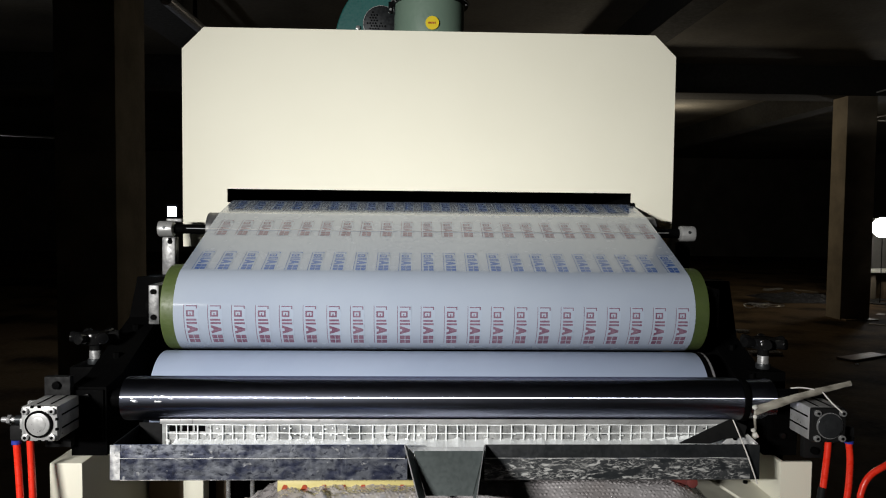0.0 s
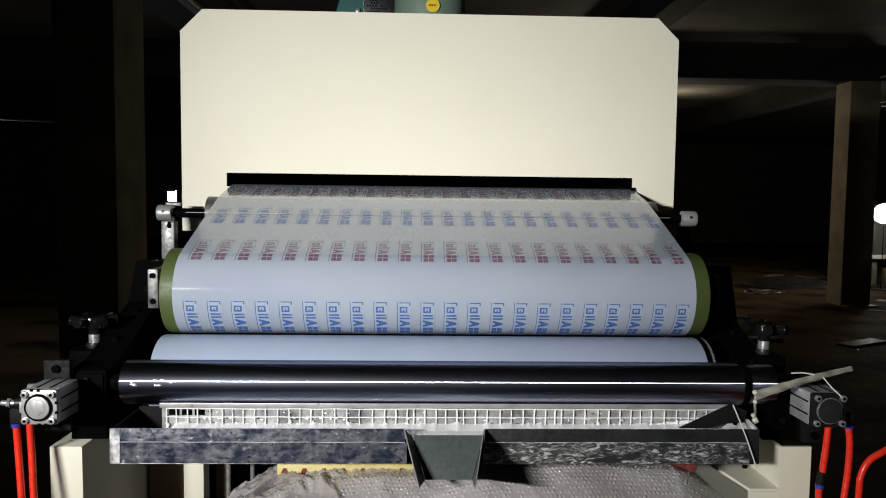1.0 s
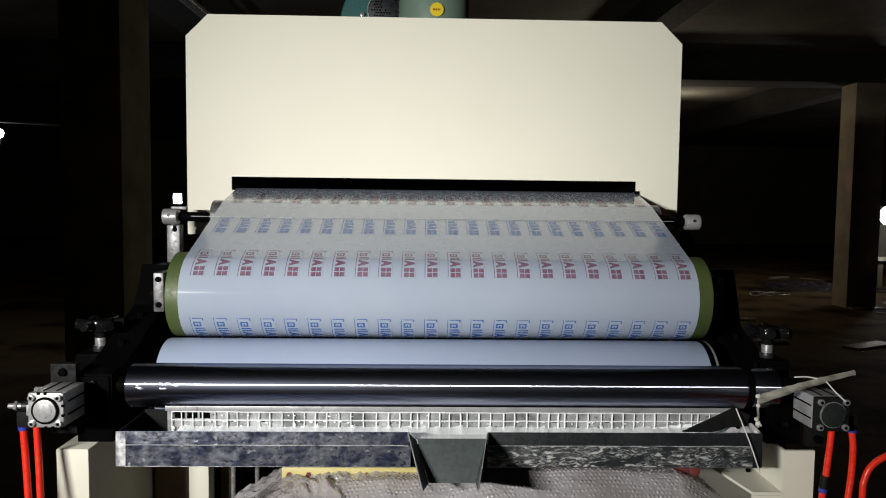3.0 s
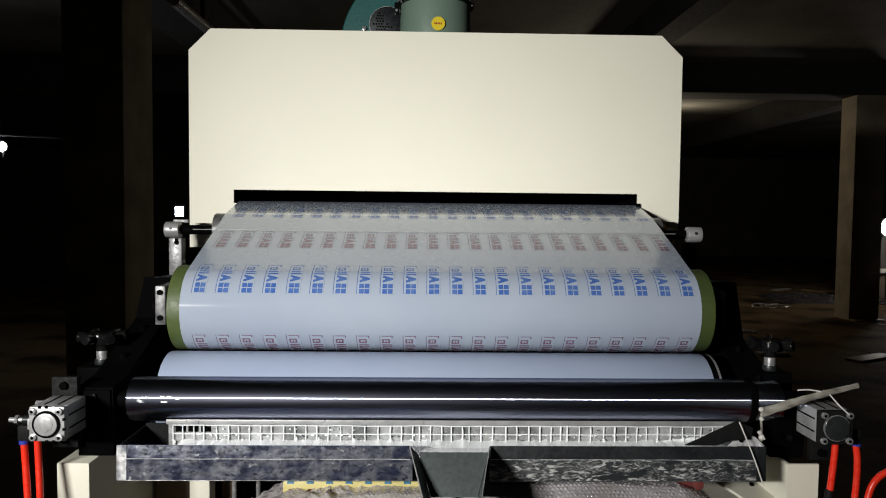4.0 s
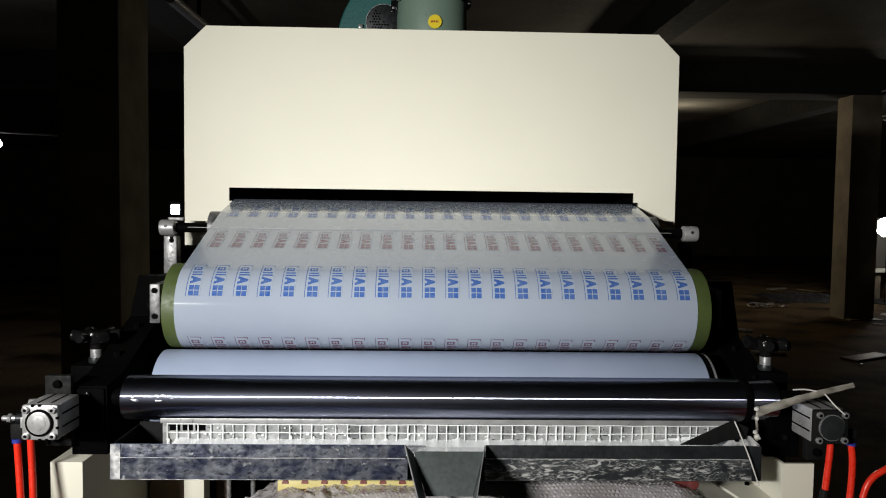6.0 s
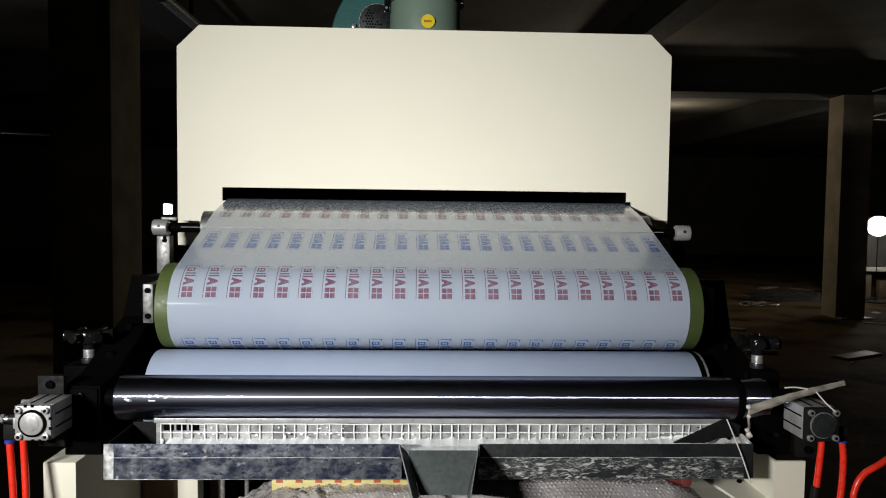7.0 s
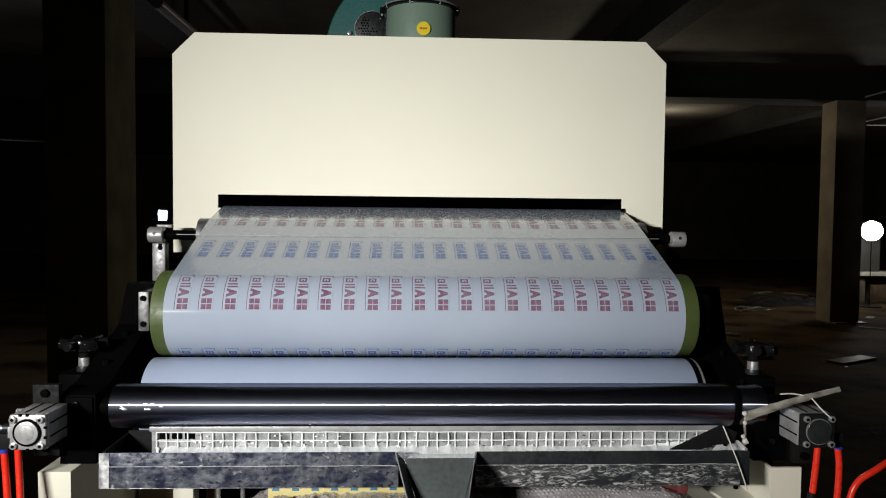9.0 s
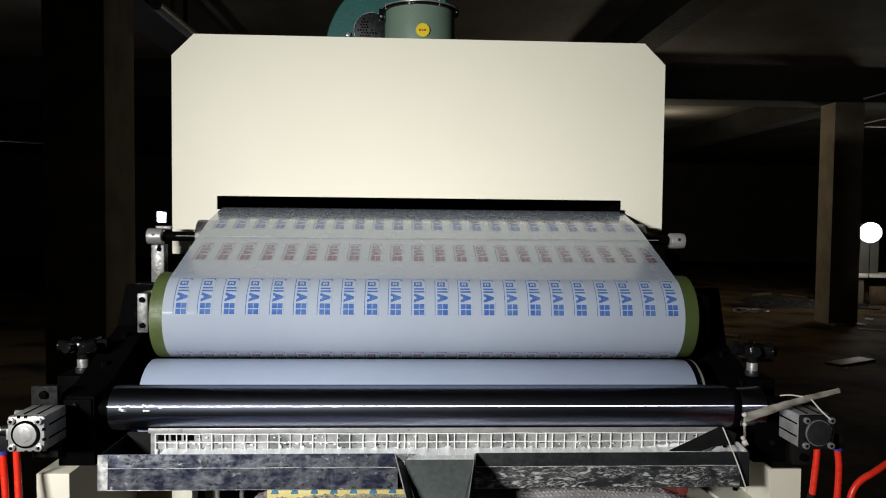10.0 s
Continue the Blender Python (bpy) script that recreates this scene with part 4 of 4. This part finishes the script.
part("bolt", rod((0.668, 0.16, 0.934), (0.668, 0.16, 0.939), 0.005, seg=12), BLACK, leg)
leg = thing("frame_leg", "cream square post under the tray", "machine leg", "frame legs")
part("post", box(-0.556, -0.511, 0.30, 0.345, 0, 1.0, 0.002), CREAM, leg)
for x, z1 in ((-0.46, 1.0), (-0.405, 1.0)):
    r = thing("tie_rod", "bright steel rod below the tray", "rod", "tie rods")
    part("bar", rod((x, 0.32, 0.0), (x, 0.32, z1), 0.0055, seg=14), BRIGHT, r)
r = thing("cross_bar", "dark steel cross bar below the tray", "bar")
part("bar", box(-0.511, 0.60, 0.36, 0.375, 0.955, 0.968), DARK_STEEL, r)

for z in (0.905, 0.955, 0.975):
    r = thing("tie_rod", "thin bright cross rod below the tray", "rod", "tie rods")
    part("bar", rod((-0.46, 0.345, z), (-0.33, 0.345, z), 0.0028, seg=10), BRIGHT, r)
card = tagged(link("cardboard_sheet", box(-0.655, -0.56, 0.36, 0.366, 0.0, 0.985, 0.001), CARDBOARD), "brown cardboard sheet standing beside the leg", "cardboard")
card = tagged(link("cardboard_sheet", box(-0.506, -0.475, 0.38, 0.386, 0.0, 0.985, 0.001), CARDBOARD), "brown cardboard sheet standing beside the leg", "cardboard")
plate = tagged(link("brass_bracket", prism([(0.585, 1.40), (0.66, 1.40), (0.66, 1.462), (0.60, 1.485), (0.585, 1.485)], 0.665, 0.672, bevel=0.001), BRASS),
               "brown brass bracket below the slot", "bracket")

# packed roll of printed film below the tray
pack = thing("printed_roll", "yellow film roll with blue and red prints below the tray", "film roll", place=(0, 0.135, 0.958))
part("roll_body", rod((-0.30, 0, 0), (-0.03, 0, 0), 0.064, seg=48, bevel=0.002), PAPER, pack)
for i in range(7):
    x = -0.285 + i * 0.038
    for k in range(20):
        a = k * 2 * math.pi / 20
        b = prism([(-0.009, -0.007), (0.009, -0.007), (0.009, -0.003), (0.004, 0.007), (-0.004, 0.007), (-0.009, -0.003)], -0.0008, 0.0008)
        bmesh.ops.transform(b, matrix=Matrix.Translation((x, -0.0642 * math.cos(a), 0.0642 * math.sin(a))) @ Matrix.Rotation(-a, 4, "X") @ Matrix.Diagonal((0.75, 1, 0.75, 1)), verts=b.verts[:])
        if k == 0:
            marks = [b, bmesh.new(), bmesh.new()]
        else:
            join(marks[k % 3], b)
    for bm_, ink in zip(marks, (TEAL_PRINT, ORANGE, MAROON_PRINT)):
        tagged(part("print_band", bm_, ink, pack), kind="stuff")


# bubble wrap
def wrap_height(x, y):
    """The draped sheet's height over the plan."""
    fall = max(0.0, -0.27 - x)
    rise = 0.960 + 0.020 * min(1.0, max(0.0, (x + 0.06) * 6)) - 1.1 * max(0.0, 0.03 - y) ** 1.2 - 0.85 * fall ** 1.15 - 0.9 * max(0.0, x - 0.47) ** 1.2
    n = noise.noise(Vector((x * 4, y * 5, 1.3))) * 0.010
    fold = 0.005 * abs(math.sin(7 * x + 5 * y + 2 * math.sin(4 * x)))
    left = min(1.0, max(0.0, (-0.06 - x) * 6))
    crease = (0.002 + 0.006 * left) * (1 - abs(noise.noise(Vector((x * 11 + 3 * y, y * 13, 8.0)))) * 5) + 0.004 * left * (1 - abs(noise.noise(Vector((x * 34, y * 34 + x * 9, 2.0)))) * 4)
    return rise + n + fold + max(0.0, crease)


def wrap_sheet():
    b = bmesh.new()
    nx, ny = 300, 96
    crumple = random.Random(11)
    grid = []
    for j in range(ny + 1):
        y = -0.13 + 0.30 * j / ny
        grid.append([b.verts.new((-0.44 + 1.01 * i / nx, y, wrap_height(-0.44 + 1.01 * i / nx, y) + crumple.uniform(-0.0004, 0.0004)))
                     for i in range(nx + 1)])
    for u, v in zip(grid, grid[1:]):
        for i in range(nx):
            b.faces.new((u[i], u[i + 1], v[i + 1], v[i]))
    return b


def wrap_bubbles():
    verts, faces = [], []
    for j in range(38):
        for i in range(125):
            x, y = -0.43 + i * 0.0079 + (j % 2) * 0.004, -0.125 + j * 0.0076
            if rng.random() < 0.3 or (x < -0.12 and noise.noise(Vector((x * 9, y * 9, 3))) > -0.1):
                continue
            c = Vector((x, y, wrap_height(x, y)))
            e = 0.004
            n = Vector((wrap_height(x - e, y) - wrap_height(x + e, y), wrap_height(x, y - e) - wrap_height(x, y + e), 2 * e)).normalized()
            u = n.cross(Vector((0, 1, 0.2))).normalized()
            v = n.cross(u)
            base_i = len(verts)
            h = rng.uniform(0.0002, 0.0015)
            for rr, hh in ((0.0036, 0.0), (0.0028, 0.75)):
                for k in range(7):
                    a = 2 * math.pi * k / 7
                    verts.append(c + rr * (math.cos(a) * u + math.sin(a) * v) + n * h * hh)
            verts.append(c + n * h)
            for k in range(7):
                k2 = (k + 1) % 7
                faces.append((base_i + k, base_i + k2, base_i + 7 + k2, base_i + 7 + k))
                faces.append((base_i + 7 + k, base_i + 7 + k2, base_i + 14))
    me = bpy.data.meshes.new("bubble_layer")
    me.from_pydata([tuple(v) for v in verts], [], faces)
    me.materials.append(WRAP)
    me.shade_smooth()
    return me


wrap = tagged(link("bubble_wrap", wrap_sheet(), WRAP, smooth=False), "crumpled clear bubble wrap heaped below the tray", "bubble wrap")
bub = new("bubble_layer", wrap_bubbles())
bub.parent = wrap
tagged(bub, kind="stuff")
crate = thing("packing_crate", "low brown packing crate under the bubble wrap", "crate")
part("body", box(-0.34, 0.53, -0.06, 0.16, 0.0, 0.845, 0.004), CARDBOARD, crate)
valve = thing("hand_valve", "small red valve wheel below the tray", "valve")
part("wheel", rod((0.49, 0.06, 0.982), (0.49, 0.075, 0.982), 0.021, seg=20, bevel=0.004), MAROON_PRINT, valve)
part("grip", rod((0.512, 0.05, 0.976), (0.512, 0.06, 0.976), 0.011, seg=16, bevel=0.003), MAROON_PRINT, valve)
part("stem", rod((0.49, 0.075, 0.982), (0.49, 0.30, 0.982), 0.008, seg=12), DARK_STEEL, valve)


# ---- far things ----
def work_lamp(x, y, z, w, h, mat_, label):
    l = thing("work_lamp", label, "lamp", "work lamps", place=(x, y, 0))
    part("housing", box(-w / 2 - 0.02, w / 2 + 0.02, 0.0, 0.07, z - h / 2 - 0.02, z + h / 2 + 0.02, 0.006), BLACK, l)
    part("glass", box(-w / 2, w / 2, -0.008, -0.001, z - h / 2, z + h / 2, 0.003), mat_, l, "glowing lamp glass")
    part("pole", rod((0, 0.035, 0.02), (0, 0.035, z - h / 2 - 0.02), 0.015, seg=12), DARK_STEEL, l)
    part("foot", rod((0, 0.035, 0), (0, 0.035, 0.02), 0.2, seg=24), DARK_STEEL, l)
    return l


work_lamp(-2.51, 6.0, 1.495, 0.085, 0.10, LAMP_COOL, "small glowing floodlight on a pole behind the column")
far_bulb = thing("globe_lamp", "bright round lamp on a pole deep in the hall", "lamp", place=(8.08, 11.0, 0))
m = bmesh.new()
bmesh.ops.create_uvsphere(m, u_segments=24, v_segments=14, radius=0.175)
bmesh.ops.translate(m, vec=(0, 0, 1.345), verts=m.verts[:])
part("globe", m, LAMP, far_bulb, "glowing white globe")
part("pole", rod((0, 0, 0.02), (0, 0, 1.175), 0.007, seg=12), BLACK, far_bulb)
part("foot", rod((0, 0, 0), (0, 0, 0.02), 0.2, seg=24), DARK_STEEL, far_bulb)
bulb = thing("hanging_bulb", "glowing bulb hanging from a cable", "lamp", place=(-4.27, 6.0, 0))
m = bmesh.new()
bmesh.ops.create_uvsphere(m, u_segments=20, v_segments=12, radius=0.05)
bmesh.ops.translate(m, vec=(0, 0, 2.125), verts=m.verts[:])
part("glass", m, LAMP, bulb, "glowing bulb glass")
part("cable", rod((0, 0, 2.17), (0, 0, 3.7), 0.006, seg=8), BLACK, bulb)
wire = tagged(link("slack_cable", tube([(-4.9, 6.2, 2.33), (-4.32, 5.88, 2.232), (-3.85, 5.4, 2.175), (-3.45, 5.0, 2.128), (-2.83, 4.3, 2.049), (-2.672, 4.15, 2.03)], 0.008, 6), STRING),
              "pale slack cable strung between the columns", "cable")
tagged(link("cable_end", tube([(-4.17, 5.727, 2.214), (-4.12, 5.727, 2.15), (-4.09, 5.727, 2.06), (-4.10, 5.727, 2.0)], 0.007, 6), STRING), "loose cable end hanging from the slack cable", "cable")
pipe = thing("ceiling_pipe", "galvanised pipe under the ceiling", "pipe")
part("run", rod((-2.14, 4.8, 3.25), (-2.14, 9.0, 3.25), 0.05, seg=20), BRIGHT, pipe)
for y in (5.6, 7.6):
    part("hanger", box(-2.165, -2.125, y, y + 0.02, 3.295, 3.7), DARK_STEEL, pipe)
for p, q in (((6.60, 9.012, 3.33), (7.84, 9.0, 3.70)), ((7.55, 11.0, 3.18), (9.75, 11.0, 3.70)), ((7.92, 11.0, 3.20), (15.6, 11.0, 3.22))):
    tagged(link("ceiling_wire", tube([p, ((p[0] + q[0]) / 2, p[1], (p[2] + q[2]) / 2 - 0.01), q], 0.012, 8), STRING), "thin pale wire strung across the hall", "wire", "hall wires")

bench = thing("work_bench", "white topped bench beside the far lamp", "bench")
part("top", box(7.95, 9.2, 11.6, 12.2, 0.50, 0.56, 0.005), CREAM, bench)
for x in (8.0, 9.1):
    for y in (11.65, 12.1):
        part("leg", box(x, x + 0.05, y, y + 0.05, 0, 0.50), DARK_STEEL, bench)


for x0, x1, y0, h, mat_, label in ((8.20, 8.43, 11.66, 0.46, CONCRETE, "grey cardboard carton under the bench"), (8.59, 8.95, 11.64, 0.33, CARDBOARD, "brown cardboard carton under the bench")):
    tagged(link("carton", box(x0, x1, y0, y0 + 0.3, 0, h, 0.006), mat_), label, "carton", "cartons")
tagged(link("leaning_board", box(8.30, 8.85, 11.9, 11.93, 0.561, 1.5, 0.004), WALL), "dark board standing on the bench behind the lamp", "board")


def debris(x, y, w, d, h, turn, mat_, label):
    ob = link("scrap_board", box(-w / 2, w / 2, -d / 2, d / 2, 0, h, min(h, d) * 0.1), mat_)
    ob.location, ob.rotation_euler = (x, y, 0.002), (0, 0, turn)
    return tagged(ob, label, "scrap", "floor scrap")


for i in range(16):
    x, y = rng.uniform(3.6, 8.6), rng.uniform(6.0, 13.5)
    debris(x, y, rng.uniform(0.15, 0.7), rng.uniform(0.04, 0.2), rng.uniform(0.01, 0.04), rng.uniform(0, 3.1),
           (WOOD, CARDBOARD, BRIGHT, CONCRETE, DARK_STEEL)[i % 5], ("pale scrap board on the floor", "brown cardboard scrap on the floor",
           "shiny metal scrap on the floor", "lump of concrete rubble on the floor", "dark steel scrap on the floor")[i % 5])
# bright slivers added to stand in for glints on the dark floor
for i in range(12):
    debris(rng.uniform(2.2, 4.6), rng.uniform(3.2, 7.5), rng.uniform(0.03, 0.09), rng.uniform(0.01, 0.03), rng.uniform(0.005, 0.02), rng.uniform(0, 3.1),
           BRIGHT, "small bright piece standing in for a glint on the floor")
tagged(link("wire_coil", tube([(5.45 + 0.22 * math.cos(k * 1.3) + 0.03 * k, 10.3 + 0.12 * math.sin(k * 1.7), 0.02 + 0.05 * abs(math.sin(k * 2.1))) for k in range(14)], 0.010, 6), BRIGHT),
       "tangled bright wire scrap on the floor", "wire coil")


def crumpled_heap(x0, x1, y0, y1, h):
    """A low heap of crumpled sheeting, its rim on the floor."""
    b = bmesh.new()
    nx, ny = 46, 24
    grid = []
    for j in range(ny + 1):
        row = []
        for i in range(nx + 1):
            u, v = i / nx, j / ny
            x, y = x0 + (x1 - x0) * u, y0 + (y1 - y0) * v
            dome = max(0.0, math.sin(math.pi * u) * math.sin(math.pi * v)) ** 0.6
            row.append(b.verts.new((x, y, 0.003 + h * dome * (0.25 + abs(noise.noise(Vector((x * 4, y * 5, 0.7)))) * 1.4 + 0.5 * abs(noise.noise(Vector((x * 11, y * 12, 3.0))))))))
        grid.append(row)
    for p, q in zip(grid, grid[1:]):
        for i in range(nx):
            b.faces.new((p[i], p[i + 1], q[i + 1], q[i]))
    return b


tagged(link("plastic_sheeting", crumpled_heap(6.25, 7.9, 11.0, 12.3, 0.11), SHEETING, smooth=False), "crumpled shiny plastic sheeting heaped on the floor", "sheeting")

# ---- what moves ----
def travelled(t):
    """How far the film has run after t seconds."""
    return 0.0834 + 0.15801 * t + 0.0035 * t ** 2 - 0.00017 * t ** 3


def turning(ob, radius, way, step):
    y, z = ob.location.y, ob.location.z
    n = round(10 / step)
    walk(ob, [(i * step, pose(0, y, z, math.degrees(way * travelled(i * step) / radius))) for i in range(n + 1)])


def motions():
    for ob, k, mid in PRINTS:
        rows, last = [], None
        for i in range(101):
            t = i / 10
            s = travelled(t) - k * ROW_STEP + mid
            y, z, a = web(s, 0.0007)
            near = -0.06 < s < 0.80
            if near or i in (0, 100) or i % 10 == 0:
                rows.append((t, pose(0, y, z, math.degrees(a))))
        walk(ob, rows)
    turning(pressure_roll, ROLL_R, -1, 0.5)
    turning(coating_roll, 0.0945, 1, 0.5)
    turning(guide_roll, GUIDE_R, -1, 0.25)
    turning(pack, 0.064, -1, 0.25)


motions()
